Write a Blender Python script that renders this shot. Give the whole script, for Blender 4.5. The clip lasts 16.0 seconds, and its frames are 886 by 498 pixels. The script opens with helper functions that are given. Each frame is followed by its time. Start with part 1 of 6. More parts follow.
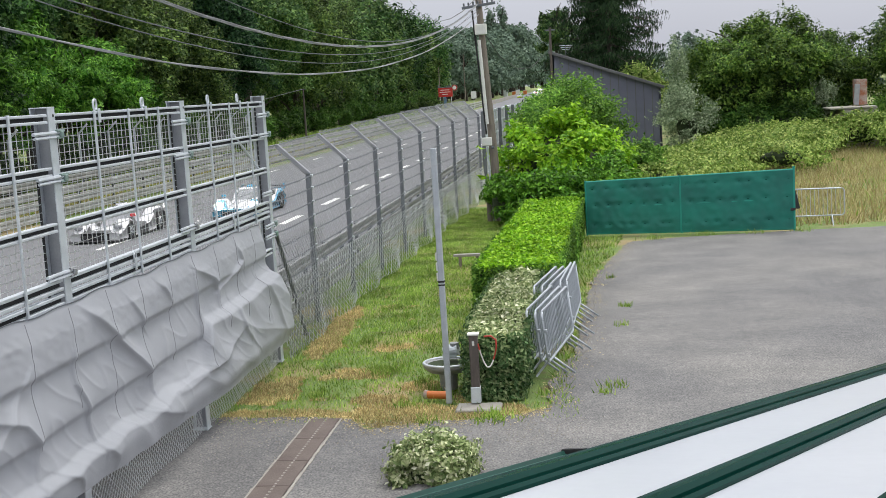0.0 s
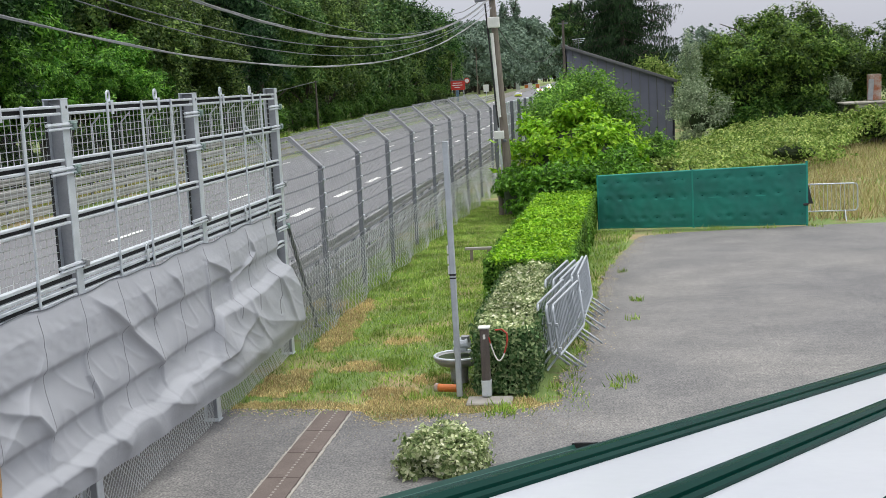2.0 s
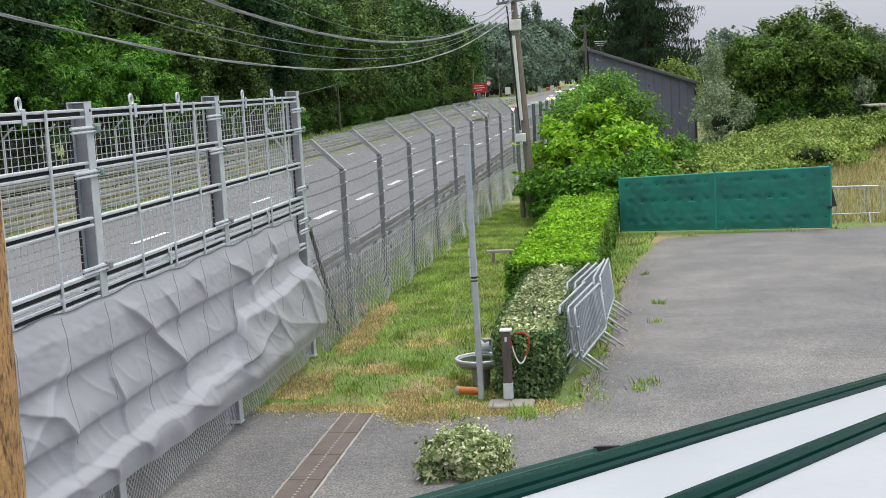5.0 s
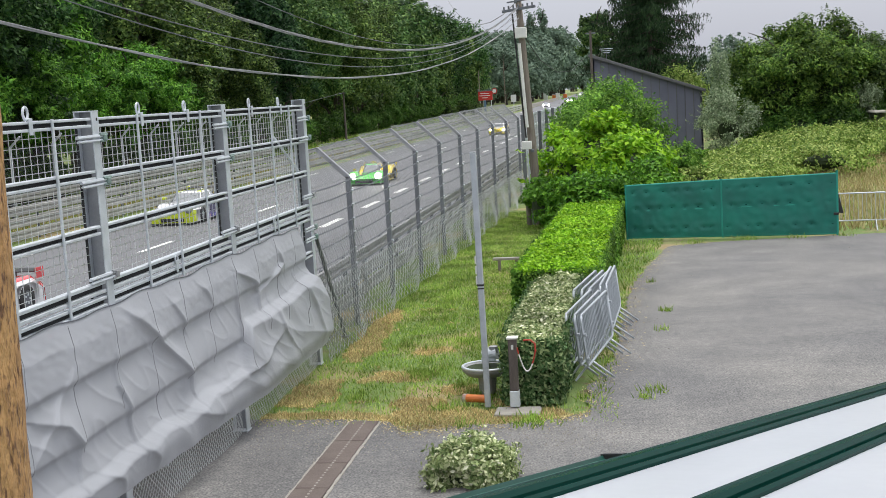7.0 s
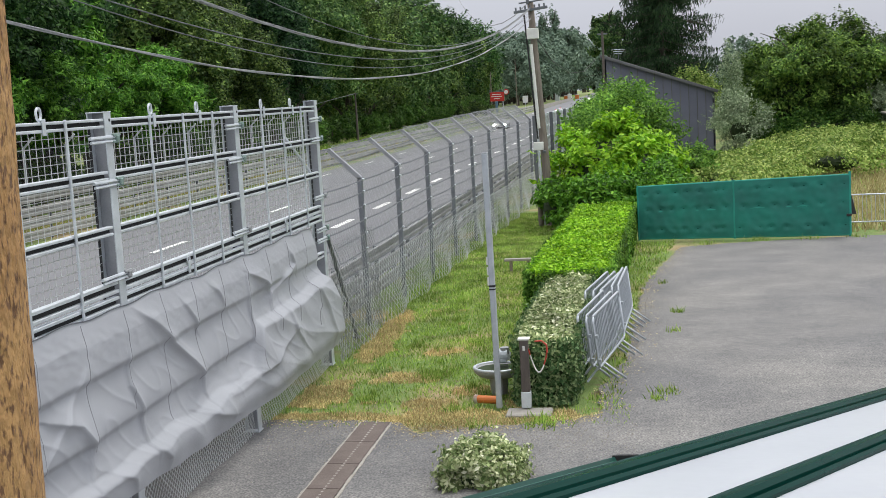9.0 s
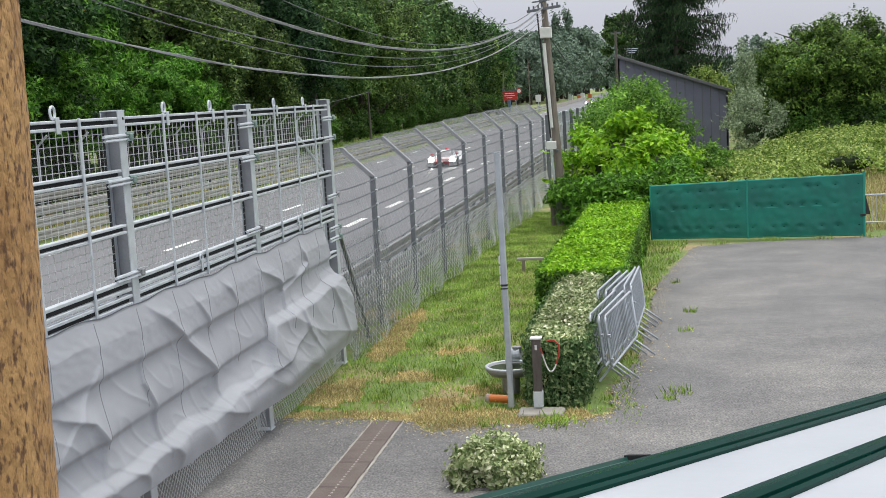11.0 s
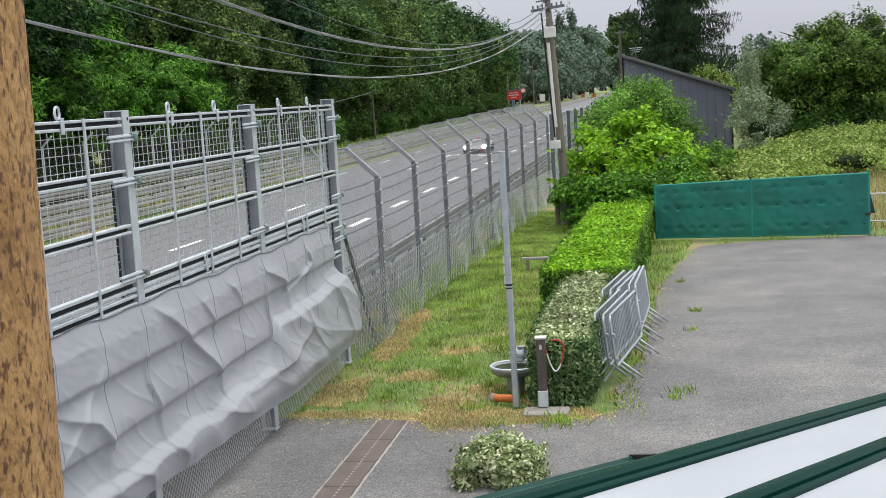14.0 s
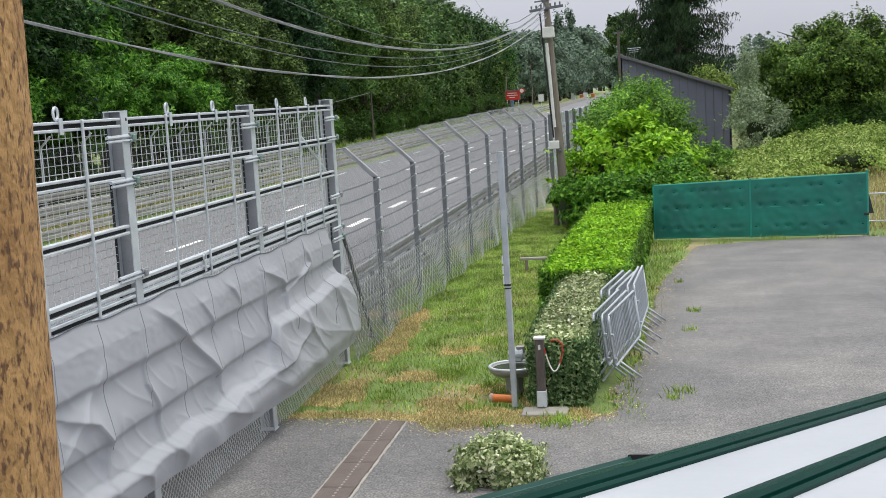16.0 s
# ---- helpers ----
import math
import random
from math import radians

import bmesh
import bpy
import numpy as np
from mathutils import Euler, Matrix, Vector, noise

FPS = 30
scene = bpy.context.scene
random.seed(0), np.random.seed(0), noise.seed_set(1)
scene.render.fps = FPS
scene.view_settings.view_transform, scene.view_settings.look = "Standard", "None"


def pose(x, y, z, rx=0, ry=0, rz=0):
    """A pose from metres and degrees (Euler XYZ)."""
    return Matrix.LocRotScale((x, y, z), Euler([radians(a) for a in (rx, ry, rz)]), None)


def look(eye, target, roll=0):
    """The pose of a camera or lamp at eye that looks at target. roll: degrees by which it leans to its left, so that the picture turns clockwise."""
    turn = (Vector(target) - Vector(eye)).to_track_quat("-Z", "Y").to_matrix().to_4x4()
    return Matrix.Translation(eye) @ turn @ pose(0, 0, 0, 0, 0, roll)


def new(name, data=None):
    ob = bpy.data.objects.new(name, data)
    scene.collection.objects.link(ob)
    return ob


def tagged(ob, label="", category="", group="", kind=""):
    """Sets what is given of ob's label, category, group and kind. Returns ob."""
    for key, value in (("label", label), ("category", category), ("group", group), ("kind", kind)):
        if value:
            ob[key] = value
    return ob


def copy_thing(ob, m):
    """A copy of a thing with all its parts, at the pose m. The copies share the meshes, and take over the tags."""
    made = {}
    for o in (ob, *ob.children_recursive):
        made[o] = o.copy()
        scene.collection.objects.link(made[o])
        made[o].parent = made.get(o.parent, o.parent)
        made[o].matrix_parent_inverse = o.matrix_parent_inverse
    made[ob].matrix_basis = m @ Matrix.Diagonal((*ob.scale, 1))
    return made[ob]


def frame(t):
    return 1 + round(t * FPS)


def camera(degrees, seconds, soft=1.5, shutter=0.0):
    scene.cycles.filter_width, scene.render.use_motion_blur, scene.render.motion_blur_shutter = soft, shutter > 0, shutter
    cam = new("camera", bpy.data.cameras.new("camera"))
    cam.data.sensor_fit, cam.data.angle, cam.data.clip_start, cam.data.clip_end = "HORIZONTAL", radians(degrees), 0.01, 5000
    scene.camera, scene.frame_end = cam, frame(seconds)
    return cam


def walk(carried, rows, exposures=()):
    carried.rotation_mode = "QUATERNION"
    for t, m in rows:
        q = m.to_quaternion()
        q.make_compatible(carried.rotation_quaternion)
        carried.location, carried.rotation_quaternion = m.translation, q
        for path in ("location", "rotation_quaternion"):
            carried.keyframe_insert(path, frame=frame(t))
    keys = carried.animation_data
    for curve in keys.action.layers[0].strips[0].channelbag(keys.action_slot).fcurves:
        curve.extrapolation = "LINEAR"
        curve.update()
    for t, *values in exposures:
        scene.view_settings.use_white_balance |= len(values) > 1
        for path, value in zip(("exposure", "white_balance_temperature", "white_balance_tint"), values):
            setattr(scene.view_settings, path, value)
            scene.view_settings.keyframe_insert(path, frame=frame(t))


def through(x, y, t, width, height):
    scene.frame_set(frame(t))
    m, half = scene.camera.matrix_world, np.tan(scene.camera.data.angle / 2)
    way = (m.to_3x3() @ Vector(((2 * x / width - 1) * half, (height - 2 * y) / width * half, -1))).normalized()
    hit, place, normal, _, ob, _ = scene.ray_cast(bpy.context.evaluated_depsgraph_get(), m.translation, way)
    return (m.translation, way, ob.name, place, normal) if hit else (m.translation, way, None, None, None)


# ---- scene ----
# Camera held by hand on a raised spot: it only turns.
EYE = (0.0, 0.0, 4.6)
cam = camera(40.4, 16.0, soft=0.65)
TURNS = [
    (0.0, 82.461, 3.239, 6.830),
    (0.5, 82.314, 3.198, 6.880),
    (1.0, 82.201, 3.145, 6.900),
    (1.5, 82.149, 3.033, 7.060),
    (2.0, 82.168, 2.988, 7.415),
    (2.5, 82.208, 3.005, 7.928),
    (3.0, 82.239, 3.036, 8.278),
    (3.5, 82.245, 3.060, 8.435),
    (4.0, 82.234, 3.059, 8.441),
    (4.2, 82.236, 3.060, 8.440),
    (6.3, 82.655, 3.235, 8.535),
    (6.5, 82.684, 3.243, 8.594),
    (7.0, 82.732, 3.276, 8.713),
    (7.5, 82.771, 3.301, 8.800),
    (8.0, 82.786, 3.321, 8.908),
    (8.5, 82.799, 3.323, 9.088),
    (9.0, 82.805, 3.289, 9.268),
    (11.5, 82.802, 3.218, 9.952),
    (12.0, 82.842, 3.236, 9.982),
    (12.5, 82.886, 3.268, 9.943),
    (13.0, 82.916, 3.321, 9.937),
    (13.5, 82.876, 3.325, 9.985),
    (14.0, 82.787, 3.324, 10.070),
    (14.5, 82.694, 3.283, 10.105),
    (15.0, 82.675, 3.263, 10.074),
    (15.5, 82.728, 3.272, 10.029),
    (16.0, 82.794, 3.356, 10.005),
]
walk(cam, [(t, pose(*EYE, rx, ry, rz)) for t, rx, ry, rz in TURNS], exposures=[(0, 0.0), (16, 0.0)])

# ---- world and sun: a bright overcast sky, brighter overhead ----
world = bpy.data.worlds.new("overcast_sky")
scene.world = world
world.use_nodes = True
wn, wl = world.node_tree.nodes, world.node_tree.links
wn.clear()
w_out = wn.new("ShaderNodeOutputWorld")
w_bg = wn.new("ShaderNodeBackground")
w_sky = wn.new("ShaderNodeTexSky")
w_sky.sky_type = "NISHITA"
w_sky.sun_disc = False
w_sky.sun_elevation = radians(58)
w_sky.sun_rotation = radians(24)
w_sky.air_density, w_sky.dust_density, w_sky.ozone_density = 1.0, 3.0, 1.0
w_scale = wn.new("ShaderNodeMix")
w_scale.data_type = "RGBA"
w_scale.blend_type = "MULTIPLY"
w_scale.inputs[0].default_value = 1.0
w_scale.inputs[7].default_value = (0.10, 0.10, 0.10, 1)
w_co = wn.new("ShaderNodeTexCoord")
w_sep = wn.new("ShaderNodeSeparateXYZ")
w_ramp = wn.new("ShaderNodeValToRGB")
w_ramp.color_ramp.elements[0].position = 0.0
w_ramp.color_ramp.elements[0].color = (0.535, 0.56, 0.655, 1)
w_ramp.color_ramp.elements[1].position = 0.9
w_ramp.color_ramp.elements[1].color = (1.98, 2.0, 2.05, 1)
w_noise = wn.new("ShaderNodeTexNoise")
w_noise.inputs["Scale"].default_value = 2.2
w_noise.inputs["Detail"].default_value = 5
w_cloud = wn.new("ShaderNodeMapRange")
w_cloud.inputs["To Min"].default_value = 0.86
w_cloud.inputs["To Max"].default_value = 1.14
w_mul = wn.new("ShaderNodeMix")
w_mul.data_type = "RGBA"
w_mul.blend_type = "MULTIPLY"
w_mul.inputs[0].default_value = 1.0
w_mix = wn.new("ShaderNodeMix")
w_mix.data_type = "RGBA"
w_mix.inputs[0].default_value = 0.88
wl.new(w_sky.outputs[0], w_scale.inputs[6])
wl.new(w_co.outputs["Generated"], w_sep.inputs[0])
wl.new(w_sep.outputs[2], w_ramp.inputs[0])
wl.new(w_co.outputs["Generated"], w_noise.inputs["Vector"])
wl.new(w_noise.outputs[0], w_cloud.inputs["Value"])
wl.new(w_ramp.outputs[0], w_mul.inputs[6])
wl.new(w_cloud.outputs[0], w_mul.inputs[7])
wl.new(w_scale.outputs[2], w_mix.inputs[6])
wl.new(w_mul.outputs[2], w_mix.inputs[7])
wl.new(w_mix.outputs[2], w_bg.inputs[0])
w_bg.inputs[1].default_value = 1.0
wl.new(w_bg.outputs[0], w_out.inputs[0])
sun = new("sun", bpy.data.lights.new("sun", "SUN"))
sun.data.energy, sun.data.angle, sun.data.color = 1.55, radians(20), (1.0, 0.96, 0.9)
sun.matrix_world = look((16, 34, 60), (0, 20, 0))

R = np.random.default_rng(7)


# ---- materials ----
def nodes_of(m):
    m.use_nodes = True
    return m.node_tree.nodes, m.node_tree.links, m.node_tree.nodes["Principled BSDF"]


def mat(name, a, b=None, scale=3.0, fine=40.0, rough=0.7, metal=0.0, bump=0.15, coat=0.0, contrast=1.0, stretch=(1, 1, 1)):
    """Two colours mixed by a broad and a fine noise in object space, with fine relief."""
    m = bpy.data.materials.new(name)
    n, l, p = nodes_of(m)
    b = b or tuple(c * 0.8 for c in a)
    co = n.new("ShaderNodeTexCoord")
    mp = n.new("ShaderNodeMapping")
    mp.inputs["Scale"].default_value = stretch
    big, small = n.new("ShaderNodeTexNoise"), n.new("ShaderNodeTexNoise")
    big.inputs["Scale"].default_value, small.inputs["Scale"].default_value = scale, fine
    big.inputs["Detail"].default_value, small.inputs["Detail"].default_value = 4, 3
    add = n.new("ShaderNodeMath")
    add.operation = "MULTIPLY_ADD"
    add.inputs[1].default_value = 0.45
    ramp = n.new("ShaderNodeMapRange")
    ramp.inputs["From Min"].default_value = 0.72 - 0.26 / contrast
    ramp.inputs["From Max"].default_value = 0.72 + 0.26 / contrast
    mix = n.new("ShaderNodeMix")
    mix.data_type = "RGBA"
    mix.inputs[6].default_value, mix.inputs[7].default_value = (*a, 1), (*b, 1)
    l.new(co.outputs["Object"], mp.inputs[0])
    l.new(mp.outputs[0], big.inputs["Vector"])
    l.new(mp.outputs[0], small.inputs["Vector"])
    l.new(small.outputs[0], add.inputs[0])
    l.new(big.outputs[0], add.inputs[2])
    l.new(add.outputs[0], ramp.inputs["Value"])
    l.new(ramp.outputs[0], mix.inputs[0])
    l.new(mix.outputs[2], p.inputs["Base Color"])
    p.inputs["Roughness"].default_value, p.inputs["Metallic"].default_value = rough, metal
    p.inputs["Coat Weight"].default_value = coat
    if bump:
        bp = n.new("ShaderNodeBump")
        bp.inputs["Strength"].default_value, bp.inputs["Distance"].default_value = bump, 0.02
        l.new(small.outputs[0], bp.inputs["Height"])
        l.new(bp.outputs[0], p.inputs["Normal"])
    return m


def leaf_mat(name, dark, mid, light, rough=0.5, through=0.3, pale=None, patch=0.9, depth=0.28, vary=0.0):
    """Leaves: each one a shade of its own, a little light passing through."""
    m = bpy.data.materials.new(name)
    n, l, p = nodes_of(m)
    geo = n.new("ShaderNodeNewGeometry")
    ramp = n.new("ShaderNodeValToRGB")
    e = ramp.color_ramp.elements
    e[0].position, e[0].color = 0.0, (*dark, 1)
    e[1].position, e[1].color = 0.9, (*light, 1)
    k = e.new(0.5)
    k.color = (*mid, 1)
    if pale:
        k = e.new(0.97)
        k.color = (*pale, 1)
    l.new(geo.outputs["Random Per Island"], ramp.inputs[0])
    co = n.new("ShaderNodeTexCoord")
    # Broad noise puts the light and dark of leaf clumps into the colour.
    big = n.new("ShaderNodeTexNoise")
    big.inputs["Scale"].default_value = patch
    big.inputs["Detail"].default_value = 3
    l.new(co.outputs["Object"], big.inputs["Vector"])
    mr = n.new("ShaderNodeMapRange")
    mr.inputs["From Min"].default_value, mr.inputs["From Max"].default_value = 0.3, 0.7
    mr.inputs["To Min"].default_value, mr.inputs["To Max"].default_value = 1 - depth, 1 + depth
    l.new(big.outputs[0], mr.inputs["Value"])
    mul = n.new("ShaderNodeMix")
    mul.data_type, mul.blend_type = "RGBA", "MULTIPLY"
    mul.inputs[0].default_value = 1.0
    l.new(ramp.outputs[0], mul.inputs[6])
    l.new(mr.outputs[0], mul.inputs[7])
    if vary:
        info, own, m2 = n.new("ShaderNodeObjectInfo"), n.new("ShaderNodeMapRange"), n.new("ShaderNodeMath")
        own.inputs["To Min"].default_value, own.inputs["To Max"].default_value = 1 - vary, 1 + vary
        m2.operation = "MULTIPLY"
        l.new(info.outputs["Random"], own.inputs["Value"])
        l.new(own.outputs[0], m2.inputs[0])
        l.new(mr.outputs[0], m2.inputs[1])
        l.new(m2.outputs[0], mul.inputs[7])
    l.new(mul.outputs[2], p.inputs["Base Color"])
    p.inputs["Roughness"].default_value = rough
    p.inputs["Specular IOR Level"].default_value = 0.12
    tr = n.new("ShaderNodeBsdfTranslucent")
    l.new(mul.outputs[2], tr.inputs[0])
    mx = n.new("ShaderNodeMixShader")
    mx.inputs[0].default_value = through
    out = [k for k in n if k.type == "OUTPUT_MATERIAL"][0]
    l.new(p.outputs[0], mx.inputs[1])
    l.new(tr.outputs[0], mx.inputs[2])
    l.new(mx.outputs[0], out.inputs[0])
    return m


def glow(name, colour, strength):
    m = bpy.data.materials.new(name)
    n, l, p = nodes_of(m)
    p.inputs["Base Color"].default_value = (*colour, 1)
    p.inputs["Emission Color"].default_value = (*colour, 1)
    p.inputs["Emission Strength"].default_value = strength
    return m


GALV = mat("galvanised_steel", (0.66, 0.70, 0.74), (0.49, 0.53, 0.56), 6, 60, 0.45, 0.3, 0.05)
BARRIER_STEEL = mat("dull_galvanised_tube", (0.50, 0.54, 0.58), (0.37, 0.40, 0.435), 6, 60, 0.45, 0.3, 0.05)
GALV_DARK = mat("weathered_steel", (0.17, 0.18, 0.20), (0.11, 0.12, 0.135), 4, 50, 0.5, 0.45, 0.08)
FENCE_GREY = mat("grey_steel_post", (0.235, 0.25, 0.275), (0.165, 0.175, 0.195), 4, 50, 0.5, 0.35, 0.08)
WIRE_DULL = mat("dull_net_wire", (0.36, 0.37, 0.38), (0.24, 0.25, 0.26), 5, 60, 0.55, 0.4, 0)
WIRE = mat("zinc_wire", (0.66, 0.68, 0.69), (0.48, 0.50, 0.51), 5, 60, 0.45, 0.5, 0)
RAIL_OLD = mat("dull_guardrail_steel", (0.44, 0.44, 0.43), (0.27, 0.265, 0.25), 1.2, 25, 0.6, 0.35, 0.06)
# Darker rail steel: shade on the guardrail's back put into colour.
RAIL_DARK = mat("dark_steel_and_rail_back_shade", (0.40, 0.40, 0.40), (0.22, 0.22, 0.22), 1.2, 25, 0.6, 0.35, 0.06)
RUBBER = mat("black_rubber", (0.015, 0.015, 0.016), (0.03, 0.03, 0.03), 8, 60, 0.75)
# Near black: shade of rail gaps and bolt holes as colour; also end bars.
GAP = mat("recess_shade_and_bar_black", (0.008, 0.009, 0.010), (0.016, 0.017, 0.018), 6, 40, 0.8)
ARM_GREY = mat("grey_steel_and_web_shade", (0.36, 0.37, 0.39), (0.26, 0.27, 0.29), 4, 50, 0.5, 0.35, 0.05)
CLAMP_GREEN = mat("verdigris_clamp", (0.16, 0.27, 0.23), (0.27, 0.33, 0.31), 8, 60, 0.5, 0.4)


def worn_asphalt():
    """Old gritty asphalt: broad dusty and stained patches, coarse stone speckle, fine relief."""
    m = bpy.data.materials.new("pale_worn_asphalt")
    n, l, p = nodes_of(m)
    co = n.new("ShaderNodeTexCoord")
    last = None
    for scale, lo, hi, dark, light, det in ((0.30, 0.36, 0.66, (0.158, 0.158, 0.161), (0.214, 0.210, 0.204), 4), (1.0, 0.34, 0.68, (0.82, 0.82, 0.825), (1.07, 1.065, 1.05), 6), (8.0, 0.36, 0.66, (0.86, 0.86, 0.87), (1.08, 1.075, 1.06), 4), (34.0, 0.36, 0.66, (0.60, 0.60, 0.61), (1.38, 1.37, 1.34), 3)):
        t = n.new("ShaderNodeTexNoise")
        t.inputs["Scale"].default_value, t.inputs["Detail"].default_value = scale, det
        l.new(co.outputs["Object"], t.inputs["Vector"])
        r = n.new("ShaderNodeMapRange")
        r.inputs["From Min"].default_value, r.inputs["From Max"].default_value = lo, hi
        l.new(t.outputs[0], r.inputs["Value"])
        k = n.new("ShaderNodeMix")
        k.data_type = "RGBA"
        k.inputs[6].default_value, k.inputs[7].default_value = (*dark, 1), (*light, 1)
        l.new(r.outputs[0], k.inputs[0])
        if last is None:
            last = k.outputs[2]
        else:
            q = n.new("ShaderNodeMix")
            q.data_type, q.blend_type = "RGBA", "MULTIPLY"
            q.inputs[0].default_value = 1.0
            l.new(last, q.inputs[6])
            l.new(k.outputs[2], q.inputs[7])
            last = q.outputs[2]
    l.new(last, p.inputs["Base Color"])
    p.inputs["Roughness"].default_value = 0.95
    bp = n.new("ShaderNodeBump")
    bp.inputs["Strength"].default_value, bp.inputs["Distance"].default_value = 0.7, 0.012
    l.new(t.outputs[0], bp.inputs["Height"])
    l.new(bp.outputs[0], p.inputs["Normal"])
    return m


ASPHALT = worn_asphalt()
ROAD = mat("race_track_asphalt", (0.172, 0.174, 0.184), (0.128, 0.130, 0.139), 0.3, 30, 0.72, 0, 0.25, stretch=(1, 0.12, 1))
PAINT_WHITE = mat("road_paint", (0.84, 0.84, 0.82), (0.70, 0.70, 0.68), 3, 40, 0.6)
DRAIN = mat("rusty_brown_channel", (0.105, 0.080, 0.070), (0.16, 0.13, 0.115), 2.5, 60, 0.8, 0.1, 0.3)
CONCRETE = mat("pale_concrete", (0.40, 0.38, 0.34), (0.28, 0.26, 0.23), 3, 50, 0.9, 0, 0.3)
WOOD_GREY = mat("weathered_wood", (0.26, 0.225, 0.185), (0.15, 0.125, 0.105), 3, 40, 0.85, 0, 0.5, stretch=(6, 6, 0.6))
WOOD_DARK = mat("dark_stained_post", (0.075, 0.062, 0.055), (0.12, 0.10, 0.09), 4, 50, 0.8, 0, 0.4, stretch=(4, 4, 0.6))
BOX_WHITE = mat("white_plastic", (0.72, 0.72, 0.69), (0.60, 0.60, 0.57), 4, 50, 0.5)
SHED_BLUE = mat("slate_blue_sheeting", (0.150, 0.153, 0.215), (0.115, 0.118, 0.170), 0.8, 30, 0.6, 0.1, 0.05)
SHED_ROOF = mat("grey_roof_edge", (0.07, 0.07, 0.08), (0.13, 0.13, 0.14), 1, 20, 0.6)
GATE_NET = mat("green_windbreak_net", (0.008, 0.185, 0.138), (0.012, 0.13, 0.105), 1.6, 90, 0.75, 0, 0.3, contrast=1.4)
GATE_EDGE = mat("bright_green_hem", (0.012, 0.27, 0.20), (0.010, 0.20, 0.155), 3, 60, 0.6)
TRIM_GREEN = mat("dark_green_enamel", (0.0020, 0.026, 0.020), (0.003, 0.034, 0.027), 3, 40, 0.25, 0, 0.02)
TRIM_GREEN.node_tree.nodes["Principled BSDF"].inputs["Specular IOR Level"].default_value = 0.02
ROOF_WHITE = mat("white_roof_panel", (0.50, 0.52, 0.565), (0.44, 0.46, 0.505), 1.2, 20, 0.3, 0, 0.01)
RED_BOARD = mat("red_board", (0.55, 0.03, 0.025), (0.45, 0.025, 0.02), 2, 20, 0.5)
SIGN_WHITE = mat("white_sign_face", (0.70, 0.70, 0.68), (0.6, 0.6, 0.6), 2, 20, 0.5)
ORANGE = mat("orange_plastic", (0.62, 0.17, 0.03), (0.5, 0.14, 0.03), 5, 40, 0.5)
RUST = mat("rusty_sheet", (0.30, 0.10, 0.045), (0.38, 0.36, 0.33), 2, 30, 0.8, contrast=2)
CHAIN_RED = mat("red_plastic_chain", (0.50, 0.05, 0.03), (0.4, 0.05, 0.03), 8, 60, 0.5)
CHAIN_WHITE = mat("white_plastic_chain", (0.72, 0.70, 0.68), (0.6, 0.58, 0.55), 8, 60, 0.5)
BARK = mat("bark", (0.075, 0.062, 0.05), (0.045, 0.038, 0.03), 3, 25, 0.9, 0, 0.6)
# Near-black green fill: the shade inside foliage put into colour.
DARK_FILL = mat("dark_green_inner_shade", (0.016, 0.032, 0.010), (0.028, 0.045, 0.014), 5, 30, 0.9)
CABLE = mat("grey_cable_sheath", (0.22, 0.23, 0.24), (0.30, 0.31, 0.32), 4, 40, 0.5)
BLUE = mat("faded_blue_paint", (0.08, 0.16, 0.26), (0.12, 0.2, 0.3), 4, 40, 0.6)
L_WOOD = leaf_mat("deep_green_wood_leaves", (0.011, 0.036, 0.012), (0.030, 0.085, 0.023), (0.098, 0.200, 0.052), patch=0.35, depth=0.55, vary=0.45)
L_DEEP = leaf_mat("blue_green_wood_leaves", (0.010, 0.036, 0.017), (0.030, 0.086, 0.034), (0.090, 0.195, 0.068), patch=0.35, depth=0.5, vary=0.3)
L_LIGHT = leaf_mat("light_green_lime_leaves", (0.022, 0.060, 0.018), (0.074, 0.158, 0.046), (0.195, 0.305, 0.088), patch=0.35, depth=0.5, vary=0.3)
L_OAK = leaf_mat("olive_oak_leaves", (0.019, 0.041, 0.012), (0.056, 0.105, 0.028), (0.155, 0.225, 0.055), patch=0.35, depth=0.55, vary=0.4)
L_THICK = leaf_mat("olive_thicket_leaves", (0.022, 0.058, 0.012), (0.085, 0.170, 0.030), (0.225, 0.345, 0.064), 0.5, 0.3, patch=0.5, depth=0.6)
# Undergrowth leaves, darkened so the colour carries the shade there.
L_UNDER = leaf_mat("undergrowth_leaves_shade_in_colour", (0.016, 0.050, 0.011), (0.048, 0.115, 0.020), (0.12, 0.225, 0.040), patch=0.5, depth=0.5, vary=0.4)
L_FRESH = leaf_mat("fresh_green_leaves", (0.022, 0.085, 0.012), (0.085, 0.235, 0.028), (0.20, 0.42, 0.055), depth=0.5, vary=0.3)
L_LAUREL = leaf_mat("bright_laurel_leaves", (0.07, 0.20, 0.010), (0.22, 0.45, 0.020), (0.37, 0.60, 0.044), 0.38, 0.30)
# Darker copy of the laurel leaves, shade put into the colour.
L_LAUREL_SHADED = leaf_mat("laurel_leaves_shade_in_colour", (0.035, 0.11, 0.012), (0.10, 0.26, 0.024), (0.20, 0.42, 0.042), 0.35, 0.28)
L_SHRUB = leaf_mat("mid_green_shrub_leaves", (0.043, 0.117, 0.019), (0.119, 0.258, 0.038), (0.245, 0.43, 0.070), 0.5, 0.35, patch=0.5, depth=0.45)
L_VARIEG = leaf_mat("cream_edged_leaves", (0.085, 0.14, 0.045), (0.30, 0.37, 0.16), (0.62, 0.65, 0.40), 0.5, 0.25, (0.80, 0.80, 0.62))
